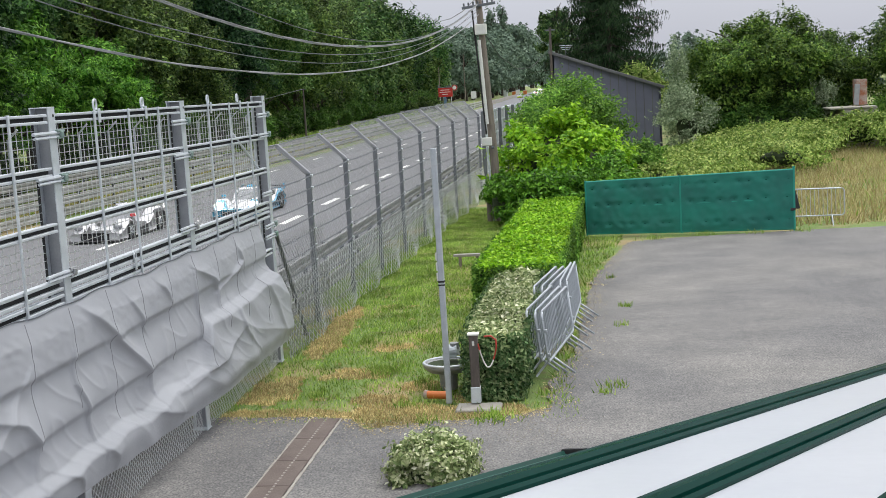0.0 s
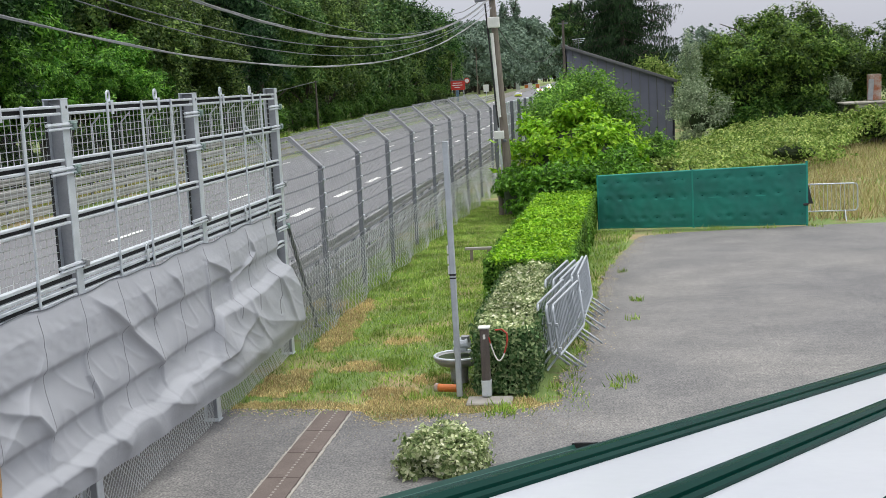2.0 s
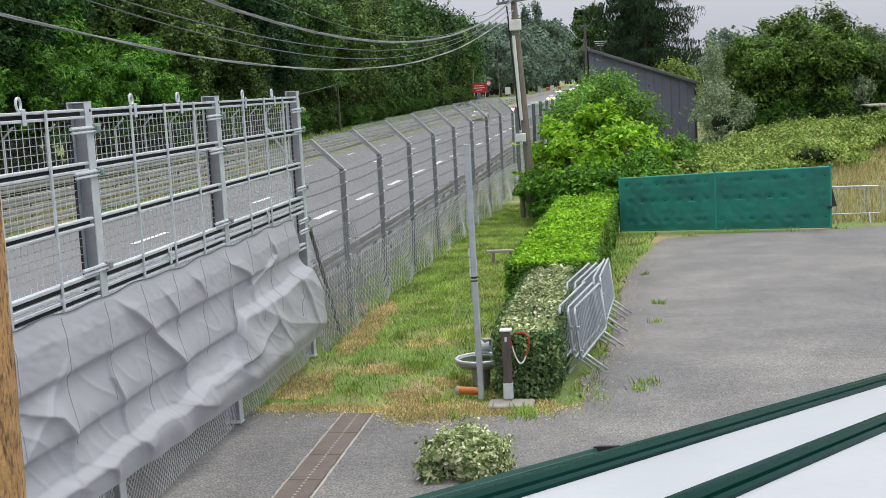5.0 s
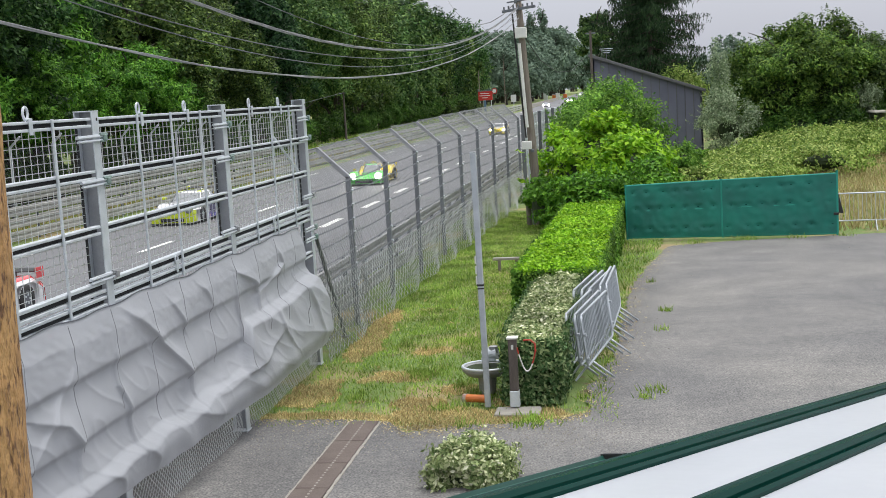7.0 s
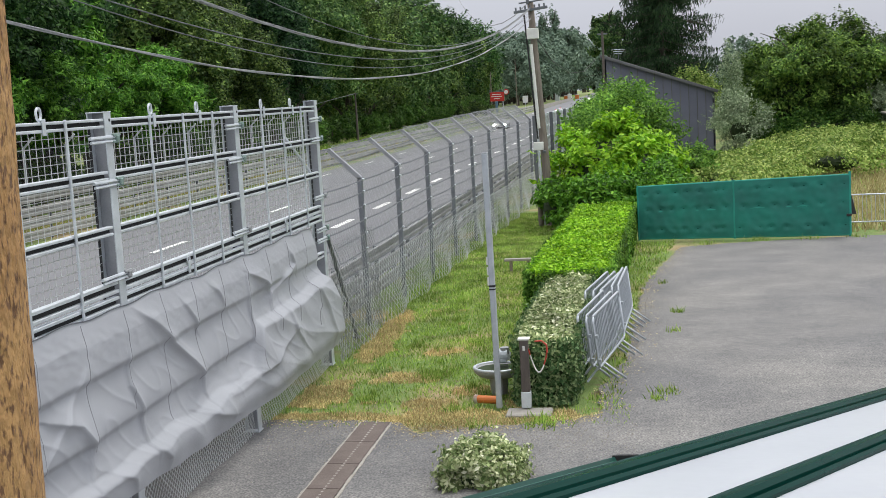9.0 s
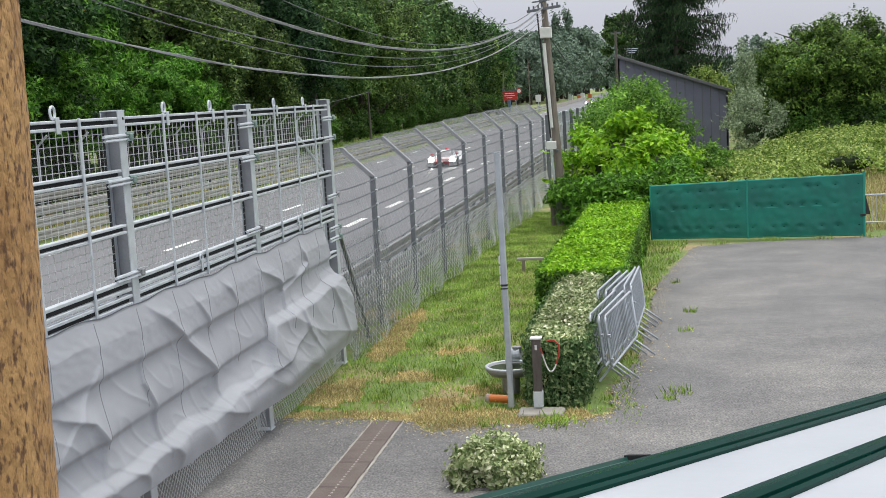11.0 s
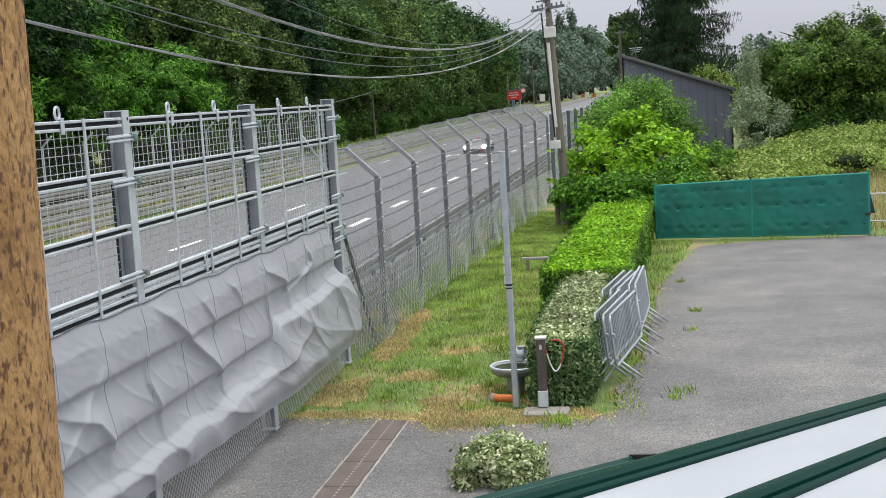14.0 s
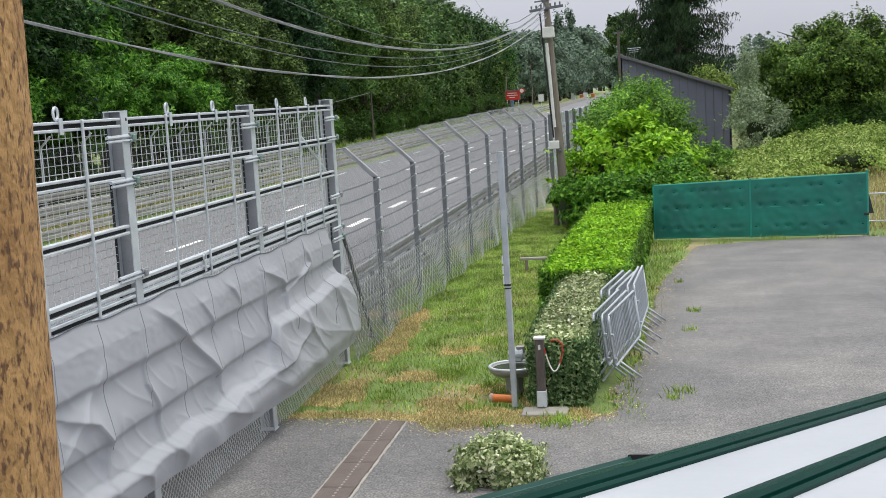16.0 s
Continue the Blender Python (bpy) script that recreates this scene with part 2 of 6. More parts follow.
# Darker copy of the cream-edged leaves: side shade put into the colour.
L_VARIEG_SIDE = leaf_mat("side_leaves_shade_in_colour", (0.035, 0.09, 0.028), (0.11, 0.20, 0.075), (0.32, 0.40, 0.19), 0.4, 0.22)
L_SILVER = leaf_mat("silvery_leaves", (0.13, 0.19, 0.10), (0.27, 0.35, 0.21), (0.48, 0.56, 0.38), 0.6, 0.3)
L_BRAMBLE = leaf_mat("bramble_leaves", (0.085, 0.16, 0.03), (0.22, 0.34, 0.065), (0.46, 0.54, 0.17), 0.5, 0.3)
L_SPRUCE = leaf_mat("spruce_needles", (0.010, 0.025, 0.011), (0.022, 0.050, 0.020), (0.045, 0.085, 0.032), 0.6, 0.1)
# Distance haze is put into this pale blue-green leaf colour.
L_FAR = leaf_mat("far_leaves_haze_in_colour", (0.095, 0.145, 0.110), (0.155, 0.22, 0.165), (0.22, 0.30, 0.22), 0.7, 0.2)
G_BLADE = leaf_mat("meadow_grass_blades", (0.10, 0.20, 0.025), (0.27, 0.41, 0.072), (0.43, 0.56, 0.15), 0.6, 0.35, (0.58, 0.52, 0.27), 1.3, 0.5)
G_DRY = leaf_mat("dry_grass_blades", (0.26, 0.21, 0.085), (0.42, 0.36, 0.17), (0.56, 0.50, 0.27), 0.7, 0.3)

G_STRAW = leaf_mat("straw_and_bare_soil_litter", (0.30, 0.22, 0.10), (0.56, 0.45, 0.22), (0.82, 0.70, 0.38), 0.8, 0.3)


def grass_ground():
    """Soil and turf: green patches, straw-coloured dry ones, bare soil."""
    m = bpy.data.materials.new("turf_with_dry_patches")
    n, l, p = nodes_of(m)
    co = n.new("ShaderNodeTexCoord")
    a, b, c = (n.new("ShaderNodeTexNoise") for _ in range(3))
    for k, s in ((a, 0.45), (b, 3.0), (c, 30.0)):
        k.inputs["Scale"].default_value = s
        k.inputs["Detail"].default_value = 5
        l.new(co.outputs["Object"], k.inputs["Vector"])
    mx = []
    for ca, cb in (((0.11, 0.19, 0.04), (0.20, 0.27, 0.085)), ((0, 0, 0), (0.36, 0.285, 0.15)), ((0, 0, 0), (0.17, 0.13, 0.08))):
        k = n.new("ShaderNodeMix")
        k.data_type = "RGBA"
        k.inputs[6].default_value, k.inputs[7].default_value = (*ca, 1), (*cb, 1)
        mx.append(k)
    r1, r2 = n.new("ShaderNodeMapRange"), n.new("ShaderNodeMapRange")
    r1.inputs["From Min"].default_value, r1.inputs["From Max"].default_value = 0.50, 0.66
    r2.inputs["From Min"].default_value, r2.inputs["From Max"].default_value = 0.56, 0.72
    l.new(c.outputs[0], mx[0].inputs[0])
    l.new(a.outputs[0], r1.inputs["Value"])
    l.new(b.outputs[0], r2.inputs["Value"])
    l.new(r1.outputs[0], mx[1].inputs[0])
    l.new(r2.outputs[0], mx[2].inputs[0])
    l.new(mx[0].outputs[2], mx[1].inputs[6])
    l.new(mx[1].outputs[2], mx[2].inputs[6])
    l.new(mx[2].outputs[2], p.inputs["Base Color"])
    p.inputs["Roughness"].default_value = 0.95
    bp = n.new("ShaderNodeBump")
    bp.inputs["Strength"].default_value, bp.inputs["Distance"].default_value = 0.8, 0.05
    l.new(c.outputs[0], bp.inputs["Height"])
    l.new(bp.outputs[0], p.inputs["Normal"])
    return m


TURF = grass_ground()


def net_cloth():
    """Woven shade cloth: pale grey, a little light and view passes through the weave."""
    m = mat("pale_grey_shade_cloth", (0.425, 0.44, 0.475), (0.365, 0.38, 0.41), 1.5, 120, 0.75, 0, 0.2)
    n, l = m.node_tree.nodes, m.node_tree.links
    out = [k for k in n if k.type == "OUTPUT_MATERIAL"][0]
    p = n["Principled BSDF"]
    tr, tl = n.new("ShaderNodeBsdfTransparent"), n.new("ShaderNodeBsdfTranslucent")
    tl.inputs[0].default_value = (0.5, 0.5, 0.52, 1)
    a, b = n.new("ShaderNodeMixShader"), n.new("ShaderNodeMixShader")
    a.inputs[0].default_value, b.inputs[0].default_value = 0.10, 0.04
    l.new(p.outputs[0], a.inputs[1])
    l.new(tl.outputs[0], a.inputs[2])
    l.new(a.outputs[0], b.inputs[1])
    l.new(tr.outputs[0], b.inputs[2])
    l.new(b.outputs[0], out.inputs[0])
    return m


CLOTH = net_cloth()


def rough_wood():
    """Thick post with ochre, pitted, cracked skin."""
    m = mat("ochre_pitted_wood", (0.42, 0.245, 0.092), (0.29, 0.155, 0.055), 9, 55, 0.85, 0, 0.8, contrast=1.4, stretch=(1.6, 1.6, 0.7))
    n, l = m.node_tree.nodes, m.node_tree.links
    p = n["Principled BSDF"]
    old = p.inputs["Base Color"].links[0].from_socket
    v = n.new("ShaderNodeTexNoise")
    v.inputs["Scale"].default_value, v.inputs["Detail"].default_value = 120, 4
    co = n.new("ShaderNodeTexCoord")
    mp = n.new("ShaderNodeMapping")
    mp.inputs["Scale"].default_value = (1.3, 1.3, 0.5)
    l.new(co.outputs["Object"], mp.inputs[0])
    l.new(mp.outputs[0], v.inputs["Vector"])
    r = n.new("ShaderNodeMapRange")
    r.inputs["From Min"].default_value, r.inputs["From Max"].default_value = 0.52, 0.64
    l.new(v.outputs[0], r.inputs["Value"])
    k = n.new("ShaderNodeMix")
    k.data_type = "RGBA"
    k.inputs[7].default_value = (0.13, 0.065, 0.028, 1)
    l.new(r.outputs[0], k.inputs[0])
    l.new(old, k.inputs[6])
    l.new(k.outputs[2], p.inputs["Base Color"])
    return m


POST_OCHRE = rough_wood()


# ---- mesh helpers ----
class Geo:
    """Collects vertices and faces of one mesh."""

    def __init__(self):
        self.v, self.f = [], []

    def add(self, verts, faces):
        k = len(self.v)
        self.v += [tuple(p) for p in verts]
        self.f += [tuple(k + i for i in f) for f in faces]
        return self

    def box(self, c, s, b=0.0, m=None):
        """A box of centre c and size s with edges cut by b."""
        h = [k / 2 for k in s]
        b = min(b, min(h) * 0.9)
        if b <= 0:
            vs = [(x * h[0], y * h[1], z * h[2]) for x in (-1, 1) for y in (-1, 1) for z in (-1, 1)]
            fs = [(0, 1, 3, 2), (4, 6, 7, 5), (0, 4, 5, 1), (2, 3, 7, 6), (0, 2, 6, 4), (1, 5, 7, 3)]
        else:
            vs, at = [], {}
            for x in (-1, 1):
                for y in (-1, 1):
                    for z in (-1, 1):
                        for a in range(3):
                            at[x, y, z, a] = len(vs)
                            vs.append(tuple(q * (h[i] - (0 if i == a else b)) for i, q in enumerate((x, y, z))))
            fs = []
            for a in range(3):
                o = [i for i in range(3) if i != a]
                for s0 in (-1, 1):
                    loop = []
                    for q0, q1 in ((-1, -1), (1, -1), (1, 1), (-1, 1)):
                        k = [0, 0, 0]
                        k[a], k[o[0]], k[o[1]] = s0, q0, q1
                        loop.append(at[(*k, a)])
                    fs.append(tuple(loop))
                for q0 in (-1, 1):
                    for q1 in (-1, 1):
                        k0, k1 = [0, 0, 0], [0, 0, 0]
                        k0[a], k1[a] = -1, 1
                        for k in (k0, k1):
                            k[o[0]], k[o[1]] = q0, q1
                        fs.append((at[(*k0, o[0])], at[(*k1, o[0])], at[(*k1, o[1])], at[(*k0, o[1])]))
            for x in (-1, 1):
                for y in (-1, 1):
                    for z in (-1, 1):
                        fs.append(tuple(at[x, y, z, a] for a in range(3)))
        vs = [Vector(p) for p in vs]
        if m is not None:
            vs = [m @ p for p in vs]
        return self.add([(p.x + c[0], p.y + c[1], p.z + c[2]) for p in vs], fs)

    def rod(self, p, q, r, n=6, r2=None, cap=True):
        p, q = Vector(p), Vector(q)
        d = (q - p).normalized()
        u = d.orthogonal().normalized()
        w = d.cross(u)
        r2 = r if r2 is None else r2
        vs = []
        for o, k in ((p, r), (q, r2)):
            vs += [o + (u * math.cos(2 * math.pi * i / n) + w * math.sin(2 * math.pi * i / n)) * k for i in range(n)]
        fs = [(i, (i + 1) % n, n + (i + 1) % n, n + i) for i in range(n)]
        if cap:
            fs += [tuple(range(n))[::-1], tuple(range(n, 2 * n))]
        return self.add(vs, fs)

    def tube(self, pts, r, n=6):
        pts = [Vector(p) for p in pts]
        rings = []
        for i, p in enumerate(pts):
            d = (pts[min(i + 1, len(pts) - 1)] - pts[max(i - 1, 0)]).normalized()
            u = d.cross(Vector((0.123, 0.957, 0.261))).normalized()
            w = d.cross(u)
            k = r[i] if isinstance(r, (list, tuple)) else r
            rings.append([p + (u * math.cos(2 * math.pi * j / n) + w * math.sin(2 * math.pi * j / n)) * k for j in range(n)])
        vs = [v for ring in rings for v in ring]
        fs = [(i * n + j, i * n + (j + 1) % n, (i + 1) * n + (j + 1) % n, (i + 1) * n + j) for i in range(len(pts) - 1) for j in range(n)]
        fs += [tuple(range(n)), tuple(range(len(vs) - n, len(vs)))]
        return self.add(vs, fs)

    def sweep(self, prof, path_a, path_b):
        """An open or closed profile of (offset, height) pairs run from a to b; offset is to the right of the run."""
        a, b = Vector(path_a), Vector(path_b)
        d = (b - a).normalized()
        s = d.cross(Vector((0, 0, 1))).normalized()
        k = len(prof)
        vs = [o + s * x + Vector((0, 0, z)) for o in (a, b) for x, z in prof]
        return self.add(vs, [(i, (i + 1) % k, k + (i + 1) % k, k + i) for i in range(k)] + [tuple(range(k)), tuple(range(k, 2 * k))])


def mesh_of(name, g, material, smooth=False):
    me = bpy.data.meshes.new(name)
    if isinstance(g, bmesh.types.BMesh):
        g.to_mesh(me)
        g.free()
    else:
        me.from_pydata(g.v, [], g.f)
    me.materials.append(material)
    if smooth:
        me.polygons.foreach_set("use_smooth", [True] * len(me.polygons))
    return me


def part(name, g, material, parent=None, label="", smooth=False, at=None):
    """Links a mesh as ONE object under a thing or a part."""
    ob = new(name, g if isinstance(g, bpy.types.Mesh) else mesh_of(name, g, material, smooth))
    if parent is not None:
        ob.parent = parent
    if at is not None:
        ob.matrix_basis = at
    return tagged(ob, label=label)


def thing(name, label, category, at=None, group="", kind=""):
    ob = new(name)
    ob.empty_display_size = 0.2
    if at is not None:
        ob.matrix_basis = at
    return tagged(ob, label, category, group, kind)


def structure(name, g, material, label, smooth=False):
    return tagged(new(name, mesh_of(name, g, material, smooth)), label, kind="structure")


def leaf_mesh(name, pts, nrm, size, material, slim=0.5, jitter=0.6, droop=0.0, corners=4):
    """Rhombic leaves at pts, facing about along nrm; with three corners for far crowns."""
    k = len(pts)
    nrm = nrm + R.normal(0, jitter, (k, 3))
    nrm /= np.linalg.norm(nrm, axis=1)[:, None] + 1e-9
    t = np.cross(nrm, R.normal(0, 1, (k, 3)))
    t /= np.linalg.norm(t, axis=1)[:, None] + 1e-9
    if droop:
        t[:, 2] -= droop
        t /= np.linalg.norm(t, axis=1)[:, None]
    b = np.cross(nrm, t)
    s = (np.asarray(size) * R.uniform(0.65, 1.35, k))[:, None]
    v = np.stack([pts - t * s * 0.5, pts + b * s * slim * 0.5 + nrm * s * 0.08, pts + t * s * 0.5, pts - b * s * slim * 0.5 + nrm * s * 0.08], 1)
    if corners == 3:
        v = np.stack([pts - t * s * 0.5 - b * s * slim * 0.45, pts - t * s * 0.4 + b * s * slim * 0.5 + nrm * s * 0.08, pts + t * s * 0.55], 1)
    v = v.reshape(-1, 3)
    f = np.arange(corners * k).reshape(-1, corners)
    me = bpy.data.meshes.new(name)
    me.from_pydata(v.tolist(), [], f.tolist())
    me.materials.append(material)
    return me


def with_shoots(p, nrm, c, count, length, n=9, up=0.55):
    """Adds leafy shoots that stand out of the crown, each a row of leaves along a twig."""
    k = R.integers(0, len(p), count)
    base = p[k]
    d = (base - c) / (np.linalg.norm(base - c, axis=1)[:, None] + 1e-9) + R.normal(0, 0.35, (count, 3)) + [0, 0, up]
    d /= np.linalg.norm(d, axis=1)[:, None]
    ln = length * R.uniform(0.5, 1.3, (count, 1))
    q, m = [p], [nrm]
    for i in range(n):
        u = (i + 0.5) / n
        q.append(base + d * ln * u - [0, 0, 1] * ln * 0.25 * u * u + R.normal(0, 0.07, (count, 3)) * length * (1.2 - u))
        m.append(np.tile([0.0, 0.0, 0.8], (count, 1)) + d * 0.3)
    return np.concatenate(q), np.concatenate(m)


def blob(c, r, seg=14, rings=9, rough=0.12, flat=False):
    """A lumpy closed form, for the shaded inside of foliage."""
    g = Geo()
    vs, fs = [], []
    for i in range(rings + 1):
        a = math.pi * i / rings
        for j in range(seg):
            b = 2 * math.pi * j / seg
            d = Vector((math.sin(a) * math.cos(b), math.sin(a) * math.sin(b), math.cos(a)))
            k = 1 + rough * noise.noise(d * 2.3 + Vector(c))
            vs.append((c[0] + d.x * r[0] * k, c[1] + d.y * r[1] * k, c[2] + d.z * r[2] * k))
    for i in range(rings):
        for j in range(seg):
            fs.append((i * seg + j, i * seg + (j + 1) % seg, (i + 1) * seg + (j + 1) % seg, (i + 1) * seg + j))
    return g.add(vs, fs)


def shell_points(count, c, r, lumps=26, spread=0.33, low=-0.55, boughs=0):
    """Points and outward normals in clumps over an ellipsoid, for an uneven crown; with boughs the clumps gather on large rounded limbs."""
    def dirs(n):
        d = R.normal(0, 1, (n, 3))
        d[:, 2] = np.abs(d[:, 2]) * np.where(R.random(n) < (0.58 if boughs else 0.72), 1, low)
        return d / np.linalg.norm(d, axis=1)[:, None]

    d = dirs(lumps)
    mid = d * R.uniform(0.58, 1.10, (lumps, 1))
    if boughs:
        big = dirs(boughs) * R.uniform(0.45, 0.82, (boughs, 1))
        mid = big[R.integers(0, boughs, lumps)] + d * R.uniform(0.24, 0.40, (lumps, 1))
    own = R.integers(0, lumps, count)
    q = R.normal(0, 1, (count, 3))
    q /= np.linalg.norm(q, axis=1)[:, None]
    e = q * (R.random((count, 1)) ** 0.45) * spread * R.uniform(0.7, 1.3, (lumps, 1))[own]
    p = mid[own] + e * [1, 1, 0.75]
    nrm = q * 0.7 + d[own] * 0.6 + [0, 0, 0.5]
    return p * r + c, nrm


# ---- ground, road ----
def bend(y):
    """Sideways shift of the road, which turns slightly far off."""
    return 0.0 if y < 90 else -0.025 * (y - 90) ** 2 / (y - 90 + 120)


g = Geo()
xs = [-2500, -600, -150, -40, 0, 40, 150, 600, 2500]
ys = [-2500, -600, -100, 0, 60, 200, 600, 1500, 4000]
g.add([(x, y, -0.035) for y in ys for x in xs], [(j * 9 + i, j * 9 + i + 1, j * 9 + 10 + i, j * 9 + 9 + i) for j in range(8) for i in range(8)])
structure("ground", g, TURF, "uneven turf with dry straw-coloured patches and bare soil")


def edge_of(pts, v):
    """Piecewise line through (v, value) pairs, roughened."""
    for (a, p), (b, q) in zip(pts[:-1], pts[1:]):
        if v <= b:
            t = max(0.0, (v - a) / (b - a))
            return p + (q - p) * t + 0.10 * noise.noise((v * 2.3, 3.1, 0)) + 0.06 * noise.noise((v * 7.7, 1.7, 2))
    return pts[-1][1]


FRONT = [(-5.9, 16.75), (-4.5, 16.68), (-3.6, 16.5), (-3.2, 15.95), (-2.35, 16.3), (-1.4, 16.45), (-0.72, 16.85), (-0.5, 17.2)]
SIDE = [(16.9, -0.72), (18.3, -0.8), (20.3, -0.42), (24.3, -0.28), (28.5, -0.05), (31.0, 0.35), (34.5, 0.95), (35.0, 2.4), (35.6, 6.3), (36.0, 30.0)]
g = Geo()
cols = [-6.98 + 0.06 * i for i in range(int(6.26 / 0.06) + 1)]
vs = []
for x in cols:
    vs += [(x, -30, 0), (x, 12.0, 0), (x, edge_of(FRONT, x), 0)]
g.add(vs, [(3 * i + k, 3 * i + 3 + k, 3 * i + 4 + k, 3 * i + 1 + k) for i in range(len(cols) - 1) for k in (0, 1)])
x0 = cols[-1]
rows_ = [16.85 + 0.06 * i for i in range(int(19.1 / 0.06))]
vs = [(x0, -30, 0), (60, -30, 0), (x0, 16.85, 0), (60, 16.85, 0)]
for y in rows_[1:]:
    vs += [(edge_of(SIDE, y), y, 0), (60, y, 0)]
g.add(vs, [(2 * i, 2 * i + 1, 2 * i + 3, 2 * i + 2) for i in range(len(vs) // 2 - 1)])
structure("yard_pavement", g, ASPHALT, "pale worn asphalt yard with gritty ragged edges")

g = Geo()
st = [-1600, -400, -60, 0, 40, 80, 110, 140, 180, 240, 320, 450, 650, 1000, 1600]
g.add([(e + bend(y), y, -0.012) for y in st for e in (-21.6, -7.0)], [(2 * i, 2 * i + 1, 2 * i + 3, 2 * i + 2) for i in range(len(st) - 1)])
road = structure("road", g, ROAD, "grey asphalt race track with broken white lane lines")


def dash(x, y, n, width=0.20):
    g = Geo()
    g.box((0, 0, 0), (width, 3.0, 0.008))
    me = mesh_of("lane_marking", g, PAINT_WHITE)
    for i in range(n):
        yy = y(i)
        part("lane_marking", me, None, road, at=pose(x + bend(yy), yy, -0.005, 0, 0, 0))


dash(-11.5, lambda i: 44.85 - 29 + 7.25 * i, 43, 0.27)
dash(-16.32, lambda i: 26.1 + 13.2 * i, 22)
dash(-20.5, lambda i: 24.0 + 13.0 * i, 22)

# dirt-brown steel channel across the yard
drain = thing("drain_channel", "rusty brown steel drain channel set in the yard", "drain")
g = Geo()
for i in range(4):
    g.box((-3.94 - 0.0 * i, 13.05 + 0.98 * i, 0.012), (0.42, 0.965, 0.02), 0.004)
part("cover_plate", g, DRAIN, drain)
for s in (-0.228, 0.232):
    g = Geo()
    for i in range(40):
        g.box((-3.94 + s + 0.012 * noise.noise((i * 0.7, s, 0)), 12.55 + 0.1 * i, 0.006), (0.035 + 0.03 * noise.noise((i * 0.5, s, 5)), 0.099, 0.012), 0.002)
    part("concrete_edge", g, CONCRETE, drain, "chipped pale cement edge")
g = Geo()
for i in range(40):
    for s in (0.02,):
        g.box((-3.94 + s, 12.62 + 0.1 * i, 0.0235), (0.028, 0.035, 0.004))
tagged(part("slot_row", g, CONCRETE, drain), kind="stuff")


# ---- near fence: posts, panels, cloth ----
FX = -5.65


safety_fence = thing("safety_fence", "tall galvanised steel safety fence with double rails and welded mesh", "fence")


def near_post(y, top, offs):
    g = Geo()
    g.box((FX + 0.095, y, top / 2), (0.014, 0.16, top), 0.003)
    g.box((FX - 0.095, y, top / 2), (0.014, 0.16, top), 0.003)
    p = part("post", g, GALV, safety_fence, "galvanised steel beam post")
    # Web in a darker grey than the flanges: their shade put into colour.
    part("web", Geo().box((FX, y + 0.04, top / 2), (0.176, 0.010, top), 0.002), ARM_GREY, p, "web of the beam, shade put into its darker grey")
    part("cap", Geo().box((FX, y, top + 0.006), (0.21, 0.17, 0.012), 0.003), GALV, p)
    part("bolt_hole", Geo().rod((FX + 0.1025, y + 0.03, top - 0.08), (FX + 0.1045, y + 0.03, top - 0.08), 0.018, 10), GAP, p)
    for i, z in enumerate(offs):
        g = Geo()
        g.rod((FX + 0.10, y - 0.46, z), (FX + 0.12, y + 0.12, z + 0.005), 0.019, 6)
        g.rod((FX + 0.10, y - 0.44, z - 0.045), (FX + 0.12, y + 0.12, z - 0.04), 0.016, 6)
        part("clamp", g, GALV, p)
        g = Geo().box((FX + 0.13, y + 0.12, z - 0.015), (0.05, 0.08, 0.075), 0.012)
        g.rod((FX + 0.13, y + 0.02, z + 0.02), (FX + 0.13, y + 0.19, z + 0.02), 0.017, 6)
        g.rod((FX + 0.13, y + 0.02, z - 0.05), (FX + 0.13, y + 0.17, z - 0.05), 0.012, 6)
        part("clamp_head", g, CLAMP_GREEN if i != 2 else WIRE_DULL, p)
    part("foot_plate", Geo().box((FX, y, 0.02), (0.23, 0.20, 0.02), 0.006), GALV, p)


def welded_mesh(x, y0, y1, z0, z1, dy=0.125, dz=0.082, r=0.0044):
    g = Geo()
    k = int((y1 - y0) / dy)
    for i in range(k + 1):
        y = y0 + (y1 - y0) * i / k
        g.rod((x, y, z0), (x, y, z1), r, 3, cap=False)
    k = int((z1 - z0) / dz)
    for i in range(k + 1):
        z = z0 + (z1 - z0) * i / k
        g.rod((x + r, y0, z), (x + r, y1, z), r, 3, cap=False)
    return g


